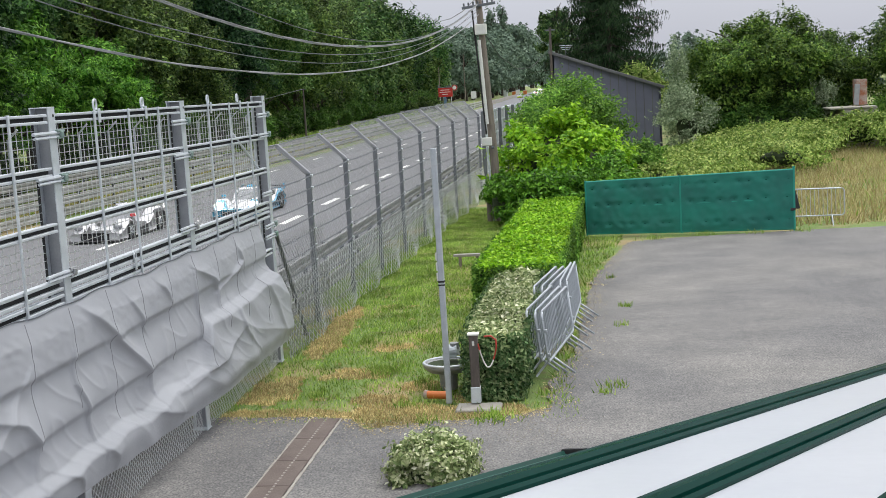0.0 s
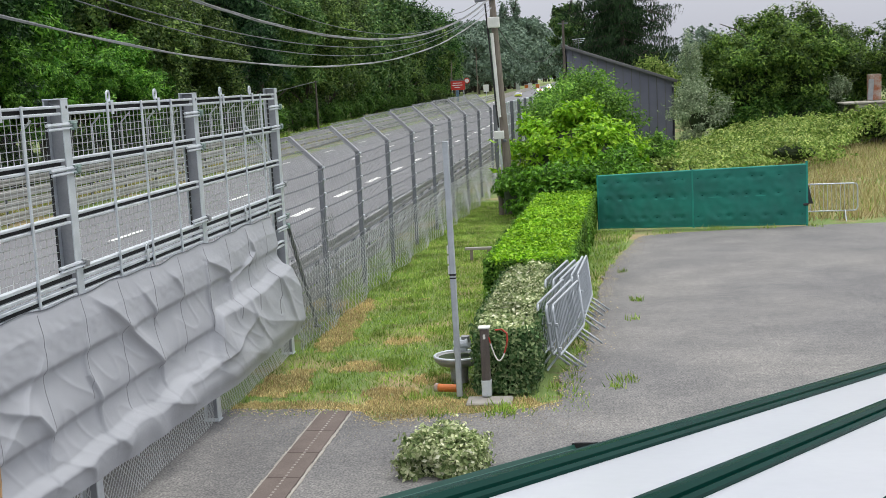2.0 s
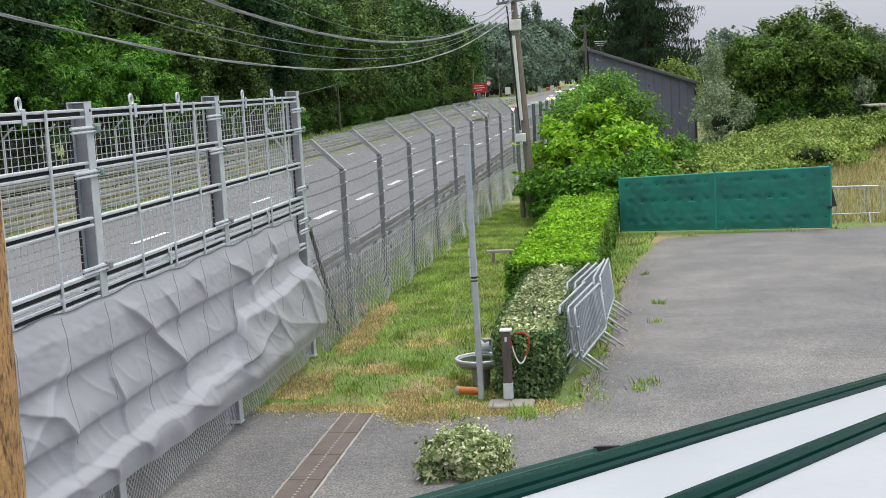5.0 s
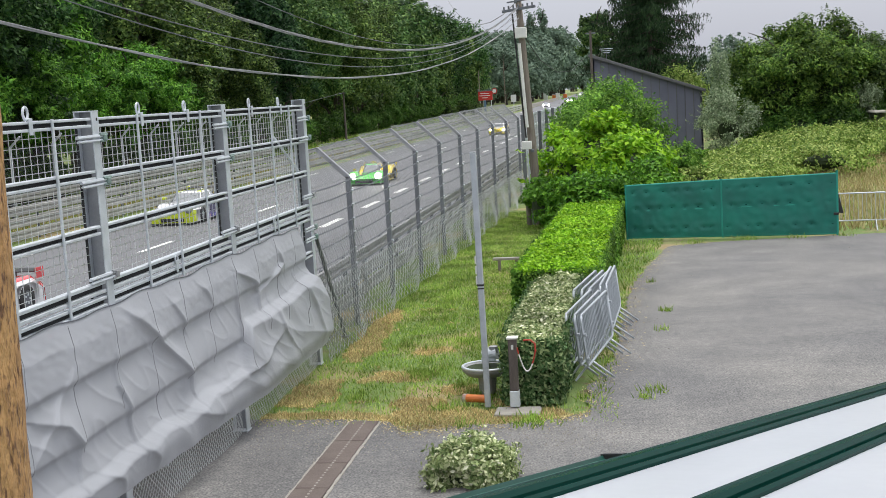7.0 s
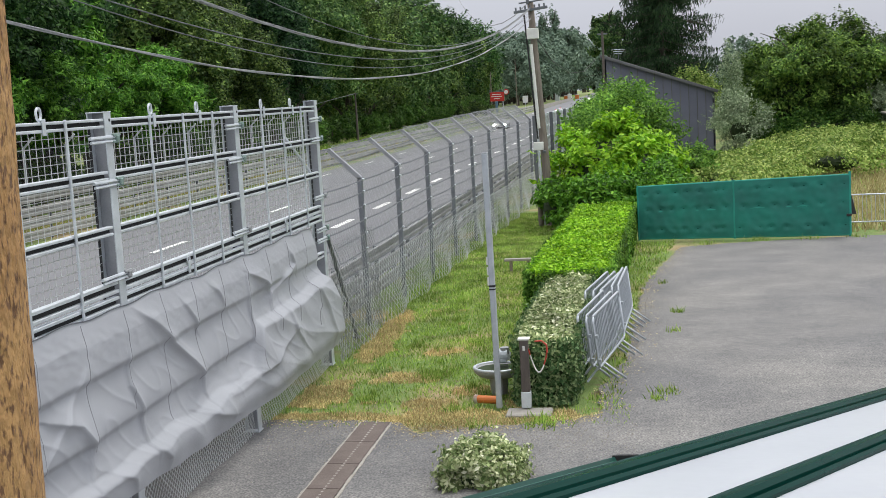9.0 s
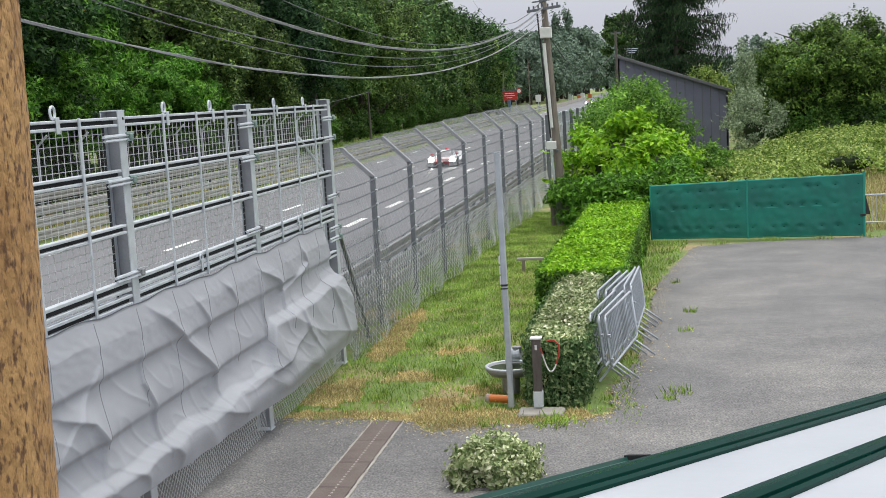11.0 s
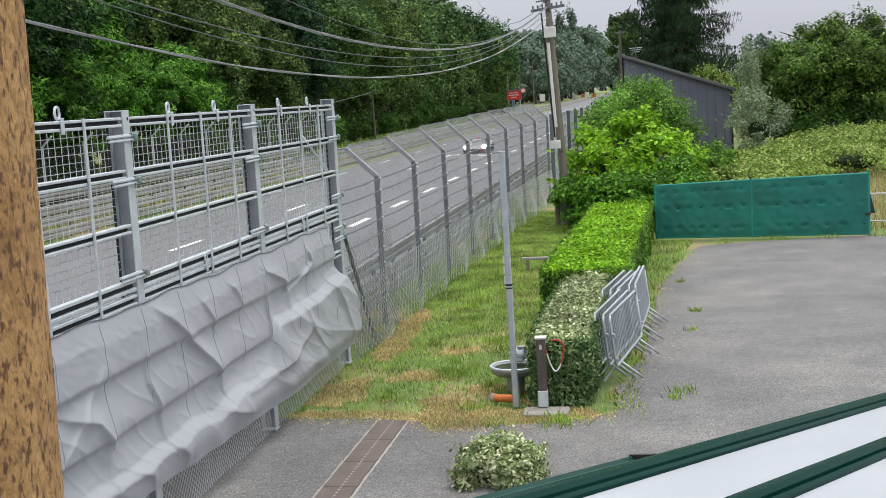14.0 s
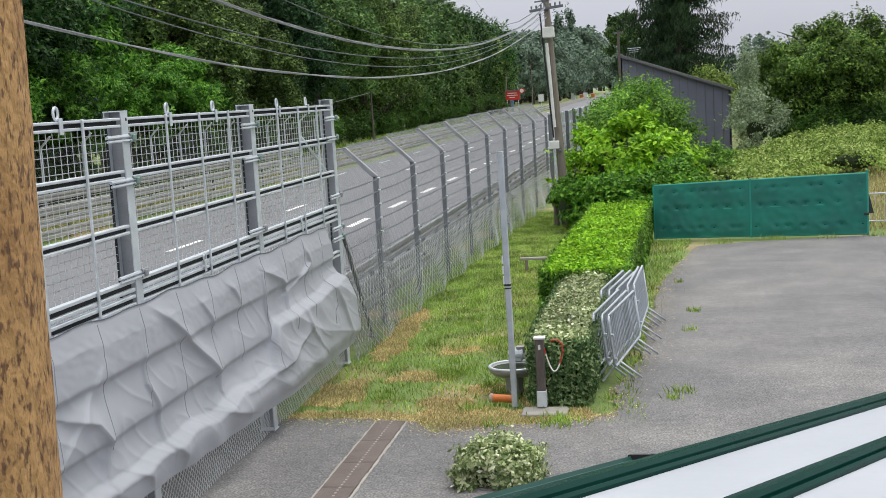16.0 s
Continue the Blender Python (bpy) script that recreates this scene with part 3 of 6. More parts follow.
def near_panel(y0, y1):
    ln, px = y1 - y0, FX + 0.06
    a, b = y0 + 0.09, y1 - 0.09
    for z, h in ((4.53, 0.10), (3.98, 0.10), (3.40, 0.10), (2.80, 0.13), (2.64, 0.12), (2.0, 0.10), (1.4, 0.10), (0.8, 0.10)):
        g, mid = Geo(), (a + b) / 2
        g.box((px, mid, z + h * 0.36), (0.07, b - a, h * 0.30), 0.006)
        g.box((px, mid, z - h * 0.36), (0.07, b - a, h * 0.30), 0.006)
        r = part("rail", g, GALV, safety_fence)
        # Black strip between the two tubes stands in for the shade there.
        part("gap_shade_strip", Geo().box((px - 0.022, mid, z), (0.02, b - a, h * 0.43)), GAP, r)
    for i in range(1, 4):
        y = y0 + ln * i / 4 + 0.05
        part("upright_bar", Geo().box((px + 0.05, y, 3.58), (0.022, 0.035, 2.02), 0.004), GALV, safety_fence)
        part("upright_bar", Geo().box((px + 0.05, y, 1.4), (0.022, 0.035, 1.9), 0.004), GALV, safety_fence)
    tagged(part("wire_mesh", welded_mesh(px - 0.024, a + 0.03, b - 0.23, 2.25, 4.5), WIRE, safety_fence, "fine welded wire mesh"), kind="stuff")
    part("end_bar", Geo().box((px - 0.03, b - 0.225, 3.4), (0.02, 0.03, 2.3), 0.004), GAP, safety_fence, "dark end bar of the mesh panel")
    for y in (y0 + ln * 0.30, y0 + ln * 0.66):
        pts = [(px, y + 0.045 * math.cos(k * math.pi / 8), 4.655 + 0.06 * math.sin(k * math.pi / 8)) for k in range(17)]
        lug = part("lifting_lug", Geo().tube(pts, 0.014, 6), GALV, safety_fence)
        part("lug_plate", Geo().box((px + 0.045, y, 4.53), (0.012, 0.07, 0.16), 0.004), GALV, lug)
    y = y0 + ln * 0.46
    lug = part("lower_lug", Geo().tube([(px + 0.055, y + 0.04 * math.cos(k * math.pi / 6), 2.81 + 0.05 * math.sin(k * math.pi / 6)) for k in range(13)], 0.012, 6), GALV, safety_fence)
    part("lug_plate", Geo().box((px + 0.06, y, 2.72), (0.012, 0.06, 0.15), 0.004), GALV, lug)


POSTS = (-8.5, -4.4, -0.3, 3.8, 7.9, 12.02, 16.12, 20.32)
for y in POSTS:
    near_post(y, 4.64 if y < 20 else 4.66, (4.38, 3.92, 2.92) if y < 20 else (4.36, 4.02, 3.02, 2.46, 2.28))
for a, b in zip(POSTS[:-1], POSTS[1:]):
    near_panel(a, b)
st_ = part("strut", Geo().rod((-5.56, 20.5, 2.30), (-5.70, 22.75, 0.0), 0.035, 8), GALV_DARK, safety_fence, "slanted dark steel strut")
part("strut_foot", Geo().box((-5.70, 22.75, 0.01), (0.16, 0.16, 0.02), 0.004), GALV_DARK, st_)
part("stay_rod", Geo().rod((FX + 0.05, 18.55, 4.1), (FX + 0.05, 19.95, 3.42), 0.02, 6), GALV, safety_fence, "pale steel stay rod")


def chain_link(y0, y1, z0, z1, fx, pitch=0.075, r=0.0022):
    """Diagonal wires of a chain-link net on the surface x = fx(y, z)."""
    g = Geo()
    w, h = y1 - y0, z1 - z0
    for s in (1, -1):
        k = -h
        while k < w:
            a, b = max(0.0, k), min(w, k + h)
            ya, yb = (y0 + a, y0 + b)
            za, zb = z0 + (a - k), z0 + (b - k)
            if s < 0:
                ya, yb = y1 - a, y1 - b
            m = ((ya + yb) / 2, (za + zb) / 2)
            for p, q in (((ya, za), m), (m, (yb, zb))):
                if abs(p[0] - q[0]) > 0.01:
                    g.rod((fx(*p), p[0], p[1]), (fx(*q), q[0], q[1]), r, 3, cap=False)
            k += pitch
    return g


net = thing("chain_link_skirt", "loose galvanised chain-link net along the fence foot", "wire net")
for a, b in zip(POSTS[3:-1], POSTS[4:]):
    n_ = part("net", chain_link(a + 0.10, b - 0.10, 0.02, 1.1, lambda y, z: FX + 0.02 + 0.05 * (1.1 - z) + 0.02 * math.sin(y * 3), 0.085, 0.0046), WIRE, net)
part("net", chain_link(20.32, 23.9, 0.02, 2.1, lambda y, z: FX + 0.14 + 0.05 * (2.3 - z), 0.17, 0.0042), WIRE_DULL, net)


def ease_(a, b, x):
    t = min(1.0, max(0.0, (x - a) / (b - a)))
    return t * t * (3 - 2 * t)


# Darker grey for the lines where fence bars press on the cloth.
BAR_LINE = mat("grey_bar_press_line", (0.29, 0.295, 0.31), (0.34, 0.345, 0.36), 6, 40, 0.8)
UPPER_FOLDS = [
    (0.085, 0.085, ((11.96, 2.61), (12.71, 2.15), (13.46, 1.65), (13.86, 1.34), (13.88, 1.16))),
    (0.075, 0.07, ((15.79, 2.35), (16.44, 2.13), (16.71, 1.92), (16.68, 1.67))),
    (0.045, 0.06, ((13.36, 2.39), (13.66, 2.13), (13.86, 1.91))),
    (0.040, 0.06, ((14.30, 2.45), (14.55, 2.30), (14.75, 2.12))),
    (0.055, 0.05, ((11.78, 2.10), (11.78, 1.76), (11.96, 1.46), (12.05, 0.97))),
    (0.055, 0.06, ((15.70, 2.25), (15.78, 1.72), (15.75, 1.41))),
    (0.055, 0.08, ((17.68, 2.55), (17.93, 2.16), (17.23, 1.96), (16.7, 1.88))),
    (0.030, 0.06, ((10.75, 2.15), (10.3, 1.75), (9.9, 1.5)))]
LOWER_FOLDS = [
    (0.085, 0.09, ((9.99, 1.84), (10.52, 1.66), (10.76, 1.39), (10.66, 1.02))),
    (0.055, 0.09, ((18.55, 1.70), (18.77, 1.24), (18.96, 0.63))),
    (0.055, 0.09, ((17.13, 1.59), (17.19, 1.28), (17.83, 0.79))),
    (0.060, 0.10, ((14.5, 0.98), (16.16, 0.98), (17.15, 1.20))),
    (0.050, 0.07, ((12.05, 1.0), (12.3, 0.8), (12.35, 0.66))),
    (0.050, 0.07, ((11.1, 1.0), (11.4, 0.85), (11.5, 0.70))),
    (0.045, 0.09, ((13.5, 1.0), (13.9, 0.85), (14.6, 0.66))),
    (0.080, 0.10, ((8.0, 2.3), (8.7, 1.7), (9.2, 1.2)))]


def bag_line(y):
    """Height at which the loose lower part of the cloth begins to bulge."""
    return 1.02 + 0.60 * ease_(15.55, 15.95, y) + 0.10 * ease_(18.0, 18.8, y)


def hem_line(y):
    """Height of the lower hem."""
    return 0.44 + 0.045 * max(0.0, 16.6 - y)


def fold_relief(y, z):
    """How far the creased folds stand out; steep on one side, soft on the other."""
    out = 0.0
    for h, w, line in UPPER_FOLDS + LOWER_FOLDS:
        if not (min(q[0] for q in line) - 0.6 < y < max(q[0] for q in line) + 0.6):
            continue
        best, side, run = 9.0, 0.0, 0.0
        for k in range(len(line) - 1):
            (ya, za), (yb, zb) = line[k], line[k + 1]
            dy, dz = yb - ya, zb - za
            t = min(1.0, max(0.0, ((y - ya) * dy + (z - za) * dz) / (dy * dy + dz * dz)))
            d = math.hypot(y - ya - t * dy, z - za - t * dz)
            if d < best:
                best, side, run = d, (y - ya) * dz - (z - za) * dy, (k + t) / (len(line) - 1)
        out += h * math.sin(math.pi * (0.10 + 0.78 * run)) ** 0.8 * math.exp(-((best / (w * (0.40 if side > 0 else 1.7))) ** 1.15))
    return out


def cloth_point(y, v, u):
    top = 2.585 + 0.010 * max(0.0, 14.5 - y) + 0.014 * math.sin(y * 2.55 + 0.5) + 0.012 * math.sin(y * 6.1)
    hem = hem_line(y) + 0.015 * noise.noise((y * 0.9, 0, 3))
    z = top + (hem - top) * v
    yy = y + (u ** 14) * (0.95 * ease_(2.6, 0.55, z) + 0.10 * ease_(1.75, 1.55, z) * ease_(0.9, 1.5, z) + 0.04 * noise.noise((0, z * 3, 7)))
    bag = bag_line(y) + 0.07 * noise.noise((y * 1.3, 5.0, 0))
    out = 0.055 + 0.125 * ease_(bag + 0.05, bag - 0.10, z) + 0.05 * ease_(bag - 0.1, hem, z) - 0.10 * ease_(hem + 0.30, hem - 0.03, z)
    out += 0.012 * noise.noise((y * 1.1, z * 1.5, 1.5)) + 0.006 * noise.noise((y * 3.4, z * 4.0, 4.2))
    out += 0.035 * noise.noise((y * 1.9 + z * 2.4, z * 0.9 - y * 0.3, 8.8)) * ease_(bag + 0.1, bag - 0.2, z)
    ridge = 1 - abs(noise.noise((y * 0.85 + z * 1.5, z * 0.5, 3.3))) * 3.2
    out += 0.030 * max(0.0, ridge) ** 2 * ease_(bag + 0.02, bag - 0.18, z) * ease_(hem, hem + 0.2, z)
    for zr in (2.06, 1.45):
        drop = zr - z
        if 0 < drop < 0.60:
            out -= 0.062 * ease_(0.0, 0.10, drop) * (1 - ease_(0.12, 0.58, drop)) * (0.8 + 0.5 * noise.noise((y * 0.8, zr, 1))) * ease_(bag - 0.05, bag + 0.15, z)
    out += fold_relief(y, z)
    crease = 1 - abs(noise.noise((y * 2.2 + z * 2.6, z * 1.1 - y * 0.4, 6.1))) * 3.6
    out += 0.010 * max(0.0, crease) ** 2 * ease_(0.12, 0.4, v) * ease_(1.0, 0.75, v) + 0.007 * noise.noise((y * 8 + z * 5, z * 13, 2.2)) * ease_(0.40, 0.05, v)
    return Vector((FX + 0.15 + max(-0.01, out) * min(1.0, 0.10 + v * 7), yy, z))


def shade_cloth():
    """Draped cloth, pressed on the panels above, bulging below, with diagonal folds."""
    y0, y1, ny, nz = 6.0, 19.25, 600, 140
    n = ny + 1
    vs = [cloth_point(y0 + (y1 - y0) * i / ny, j / nz, i / ny) for j in range(nz + 1) for i in range(n)]
    g = Geo().add(vs, [(j * n + i, j * n + i + 1, j * n + n + i + 1, j * n + n + i) for j in range(nz) for i in range(ny)])
    c = thing("shade_cloth", "pale grey shade cloth hung wrinkled and sagging on the fence", "cloth")
    sheet = part("sheet", g, CLOTH, c, smooth=True)
    part("top_cord", Geo().tube([cloth_point(y0 + (y1 - y0) * i / 160, 0.0, 0) + Vector((0.004, 0, 0)) for i in range(161)], 0.007, 5), GALV_DARK, c, "dark lacing cord along the top hem")
    # Thin dark strips added where upright bars press; no stitching or tape.
    for i in range(13):
        y = 6.9 + 0.985 * i
        lo = 0.66 + 0.10 * math.sin(i * 2.3)
        part("seam", Geo().tube([cloth_point(y, 0.02 + (lo - 0.02) * k / 40, 0) + Vector((0.002, 0, 0)) for k in range(41)], 0.004, 4), BAR_LINE, c)


shade_cloth()


# ---- debris fence with leaning tops ----
def dfx(y):
    return -5.72 + 0.02 * (y - 24) + 0.0006 * (y - 24) ** 2


def dfz(y):
    return 3.08 + 0.025 * (y - 24) - 0.0004 * (y - 24) ** 2


fence = thing("debris_fence", "grey steel debris fence with inward-leaning post tops", "fence")
clip = mesh_of("cable_clip", Geo().box((0, 0, 0), (0.05, 0.09, 0.045), 0.01), GALV)
HS = (0.25, 0.60, 0.95, 1.28, 1.60, 1.92, 2.20, 2.48, 2.76, 3.0)
DY = [23.95 + 3.44 * i for i in range(9)]
for y in DY:
    x, z = dfx(y), dfz(y)
    g = Geo().box((x, y, z / 2), (0.10, 0.10, z), 0.008)
    pst = part("post", g, FENCE_GREY, fence)
    for h in HS:
        part("cable_clip", clip, None, pst, at=pose(x + 0.065, y, h / 3.05 * z))
    g = Geo().box((x - 0.30, y, z + 0.28), (0.09, 0.10, 0.88), 0.008, Euler((0, radians(-46), 0)).to_matrix())
    part("leaning_arm", g, ARM_GREY, pst)
ends = [20.45] + DY
for a, b in zip(ends[:-1], ends[1:]):
    for h in HS:
        za, zb = (h / 3.05 * dfz(max(y, 23.95)) for y in (a, b))
        pts = []
        for i in range(9):
            t = i / 8
            sag = 0.032 * 4 * t * (1 - t)
            pts.append((dfx(a + (b - a) * t) + 0.07, a + (b - a) * t, za + (zb - za) * t - sag))
        part("cable", Geo().tube(pts, 0.015, 4), GALV_DARK, fence)
    zt = min(dfz(max(a, 23.95)), dfz(b))
    part("chain_link", chain_link(a, b, 0.05, zt, lambda y, z: dfx(y) - 0.06, 0.14, 0.0026), WIRE_DULL, fence)
    g = chain_link(a, b, 0.0, 0.80, lambda y, z: dfx(y) - 0.02 - 0.72 * z, 0.10, 0.0038)
    zz = dfz((a + b) / 2)
    part("chain_link", Geo().add([(x, y, z * 0.78 + zz) for x, y, z in g.v], g.f), WIRE_DULL, fence)
    part("cable", Geo().rod((dfx(a) - 0.59, a, dfz(max(a, 23.95)) + 0.60), (dfx(b) - 0.59, b, dfz(b) + 0.60), 0.014, 4), GALV_DARK, fence)
    part("cable", Geo().rod((dfx(a) - 0.3, a, dfz(max(a, 23.95)) + 0.31), (dfx(b) - 0.3, b, dfz(b) + 0.31), 0.010, 4), GALV_DARK, fence)
    part("lower_net", chain_link(a, b, 0.0, 1.25, lambda y, z: dfx(y) + 0.10 + 0.20 * (1.25 - z) + 0.06 * math.sin(y * 2.3) * (1.3 - z), 0.20, 0.0062), WIRE, fence)


# fence farther on: flat panels
far_side = thing("safety_fence", "weathered grey steel fence with rails and mesh along the track", "fence")


def far_panel(y0, y1):
    x, ln = dfx(51.5) + 0.03 * (y0 - 52), y1 - y0
    part("post", Geo().box((x, y0, 1.78), (0.16, 0.14, 3.56), 0.01), GALV_DARK, far_side)
    for z in (3.5, 2.95, 2.4, 1.85, 1.3, 0.75):
        part("rail", Geo().box((x, y0 + ln / 2, z), (0.06, ln, 0.10), 0.01), GALV, far_side)
    for i in range(1, 3):
        part("upright_bar", Geo().box((x + 0.04, y0 + ln * i / 3, 2.4), (0.03, 0.05, 2.3), 0.004), GALV, far_side)
    tagged(part("wire_mesh", welded_mesh(x, y0, y1, 0.7, 3.5, 0.1, 0.2), WIRE, far_side), kind="stuff")


for i in range(14):
    far_panel(53.2 + 3.6 * i, 56.8 + 3.6 * i)


# ---- guardrails ----
WBEAM = [(0.0, 0.0), (0.045, 0.02), (0.045, 0.10), (0.005, 0.13), (0.005, 0.18), (0.045, 0.21), (0.045, 0.29), (0.0, 0.31), (-0.008, 0.30), (-0.008, 0.01)]


def guardrail(name, x, y0, y1, heights, label, post_gap=4.0, flip=1, steel=None):
    t = thing(name, label, "guardrail")
    for z in heights:
        y = y0
        while y < y1:
            e = min(y + 12, y1)
            g = Geo().sweep([(flip * a, b) for a, b in WBEAM], (x + bend(y), y, z), (x + bend(e), e, z))
            part("beam", g, steel or RAIL_OLD, t)
            y = e
    y = y0
    while y < y1:
        part("rail_post", Geo().box((x + bend(y) - 0.07 * flip, y, heights[-1] / 2 + 0.15), (0.10, 0.07, heights[-1] + 0.3), 0.006), GALV_DARK, t)
        y += post_gap


guardrail("guardrail", -6.35, -20, 104, (0.06, 0.46, 0.86), "triple grey steel guardrail along the track behind the fence", 2.0, 1, RAIL_DARK)
guardrail("guardrail", -23.0, 0, 330, (0.10, 0.55, 1.0), "triple pale steel guardrail on the far verge of the track", flip=1)
guardrail("guardrail", -26.2, 0, 86, (0.12, 0.60, 1.08, 1.56), "tall old steel guardrail behind the grass verge", flip=1)

far_fence = thing("debris_fence", "dark mesh fence with bent post tops beyond the track", "fence")
for i in range(18):
    y = 26 + 4.0 * i
    x = -27.2 + bend(y)
    pst = part("post", Geo().box((x, y, 1.7), (0.10, 0.09, 3.4), 0.006), GALV, far_fence)
    part("leaning_arm", Geo().box((x + 0.26, y, 3.62), (0.08, 0.09, 0.72), 0.006, Euler((0, radians(46), 0)).to_matrix()), GALV, pst)
for i in range(9):
    y = 26 + 8.0 * i
    part("wire_mesh", chain_link(y, y + 8, 0.1, 3.4, lambda q, z: -27.2 + bend(q), 0.16, 0.004), GALV_DARK, far_fence)


# ---- yard things ----
post = thing("sign_post", "bare galvanised square steel post on the grass", "post", pose(-2.23, 17.23, 0, 0, -0.4, 0))
part("tube", Geo().box((0, 0, 1.88), (0.085, 0.085, 3.76), 0.012), BARRIER_STEEL, post)
part("band", Geo().box((0, 0, 1.83), (0.095, 0.095, 0.03), 0.004).box((0, 0, 1.78), (0.095, 0.095, 0.02), 0.004), RUBBER, post)
part("cap", Geo().box((0, 0, 3.765), (0.09, 0.09, 0.012), 0.004), BARRIER_STEEL, post)
g = Geo()
for z in (1.9, 2.05, 2.2):
    g.box((-0.055, -0.01, z), (0.02, 0.05, 0.12), 0.006)
part("sticker_plate", g, BOX_WHITE, post)

wp = thing("chain_post", "dark wooden post on a concrete plinth with a hanging chain", "post", pose(-1.81, 17.1, 0))
part("plinth", Geo().box((0.05, -0.16, -0.01), (0.66, 0.40, 0.07), 0.02), CONCRETE, wp)
part("steel_shoe", Geo().box((0, 0, 0.16), (0.14, 0.14, 0.24), 0.008), GALV, wp)
part("shaft", Geo().box((0, 0, 0.62), (0.125, 0.125, 0.86), 0.012), WOOD_DARK, wp)
part("pale_mark", Geo().box((0, -0.064, 0.93), (0.035, 0.006, 0.07), 0.002), BOX_WHITE, wp)
part("cap", Geo().box((0, 0, 1.06), (0.17, 0.15, 0.03), 0.008), BOX_WHITE, wp)
lnk = []
for i in range(17):
    t = i / 16
    lnk.append((0.07 + 0.26 * t, -0.04 + 0.02 * math.sin(9 * t), 0.90 - 0.05 * t - 0.30 * 4 * t * (1 - t)))
for i in range(16):
    p, q = Vector(lnk[i]), Vector(lnk[i + 1])
    red = i < 1 or i > 12
    d = (q - p) * 0.22
    part("chain_link_piece", Geo().rod(p - d, q + d, 0.011, 6), CHAIN_RED if red else CHAIN_WHITE, wp)
part("red_strap", Geo().tube([(0.16, -0.02, 1.02), (0.26, -0.03, 1.03), (0.33, -0.04, 0.97), (0.335, -0.05, 0.86)], 0.014, 6), CHAIN_RED, wp)

basin = thing("water_basin", "grey round metal trough with a pump beside the hedge", "trough", pose(-2.33, 18.1, 0))
prof = [(0.0, 0.28), (0.30, 0.29), (0.37, 0.35), (0.385, 0.38), (0.385, 0.42), (0.355, 0.42), (0.33, 0.37), (0.26, 0.32), (0.0, 0.31)]
n = 28
vs = [(r * math.cos(2 * math.pi * j / n), r * 0.9 * math.sin(2 * math.pi * j / n), z) for r, z in prof for j in range(n)]
part("bowl", Geo().add(vs, [(i * n + j, i * n + (j + 1) % n, (i + 1) * n + (j + 1) % n, (i + 1) * n + j) for i in range(len(prof) - 1) for j in range(n)]), WIRE_DULL, basin, smooth=True)
part("rim", Geo().tube([(0.375 * math.cos(k * math.pi / 16), 0.338 * math.sin(k * math.pi / 16), 0.42) for k in range(33)], 0.022, 7), GALV, basin, smooth=True)
part("pump_housing", Geo().rod((-0.06, 0.16, 0.56), (0.16, 0.12, 0.60), 0.10, 14).box((0.02, 0.14, 0.50), (0.22, 0.16, 0.08), 0.02), GALV, basin)
part("motor", Geo().rod((0.10, 0.12, 0.60), (0.10, 0.12, 0.70), 0.07, 12), WIRE_DULL, basin)
part("pedestal", Geo().rod((0, 0, 0), (0, 0, 0.285), 0.13, 14, 0.15), RAIL_DARK, basin)
# Flat dark disc that makes the bowl's inside dark.
part("dark_bowl_disc", Geo().rod((0, 0, 0.392), (0, 0, 0.395), 0.325, 24), DARK_FILL, basin)
pipe = thing("pipe_piece", "short orange plastic pipe lying on the grass", "pipe")
part("tube", Geo().rod((-2.62, 17.5, 0.07), (-2.24, 17.42, 0.07), 0.06, 14), ORANGE, pipe)
part("end_collar", Geo().rod((-2.63, 17.502, 0.07), (-2.58, 17.49, 0.07), 0.068, 14), RUST, pipe)

bench = thing("short_beam", "pale weathered wooden beam beside the hedge", "beam")
part("plank", Geo().box((-3.3, 30.9, 0.30), (0.74, 0.12, 0.07), 0.012), CONCRETE, bench)
part("support", Geo().box((-3.5, 30.9, 0.13), (0.08, 0.08, 0.27), 0.01).box((-3.05, 30.9, 0.13), (0.08, 0.08, 0.27), 0.01), WOOD_GREY, bench)


def crowd_barrier(m):
    """Steel crowd barrier, 2.5 m long, along local y, its rounded frame and bars in the plane x = 0."""
    b = thing("crowd_barrier", "galvanised steel crowd barrier leaning beside the hedge", "barrier", m, "crowd barriers")
    L, z0, z1, r = 2.4, 0.30, 1.10, 0.10
    pts = []
    for cy, cz, a0 in ((L - r, z1 - r, 0), (r, z1 - r, 90), (r, z0 + r, 180), (L - r, z0 + r, 270)):
        pts += [(0, cy + r * math.cos(radians(a0 + k * 30)), cz + r * math.sin(radians(a0 + k * 30))) for k in range(4)]
    part("frame", Geo().tube(pts + pts[:1], 0.021, 8), BARRIER_STEEL, b, smooth=True)
    bar = mesh_of("bar", Geo().rod((0, 0, z0), (0, 0, z1), 0.0085, 6), BARRIER_STEEL)
    for i in range(1, 20):
        part("bar", bar, None, b, at=pose(0, L * i / 20, 0))
    foot = mesh_of("foot", Geo().tube([(-0.30, 0, 0.02), (-0.03, 0, 0.295), (0.03, 0, 0.295), (0.33, 0, 0.02)], 0.019, 7), BARRIER_STEEL, True)
    for y in (0.35, L - 0.35):
        part("foot", foot, None, b, at=pose(0, y, 0))
    for z in (0.42, 0.80):
        part("hook", Geo().box((0.03, -0.005, z), (0.05, 0.045, 0.05), 0.008), BARRIER_STEEL, b)
    return b


first = crowd_barrier(pose(-1.02, 18.55, 0, 0, -5, -8))
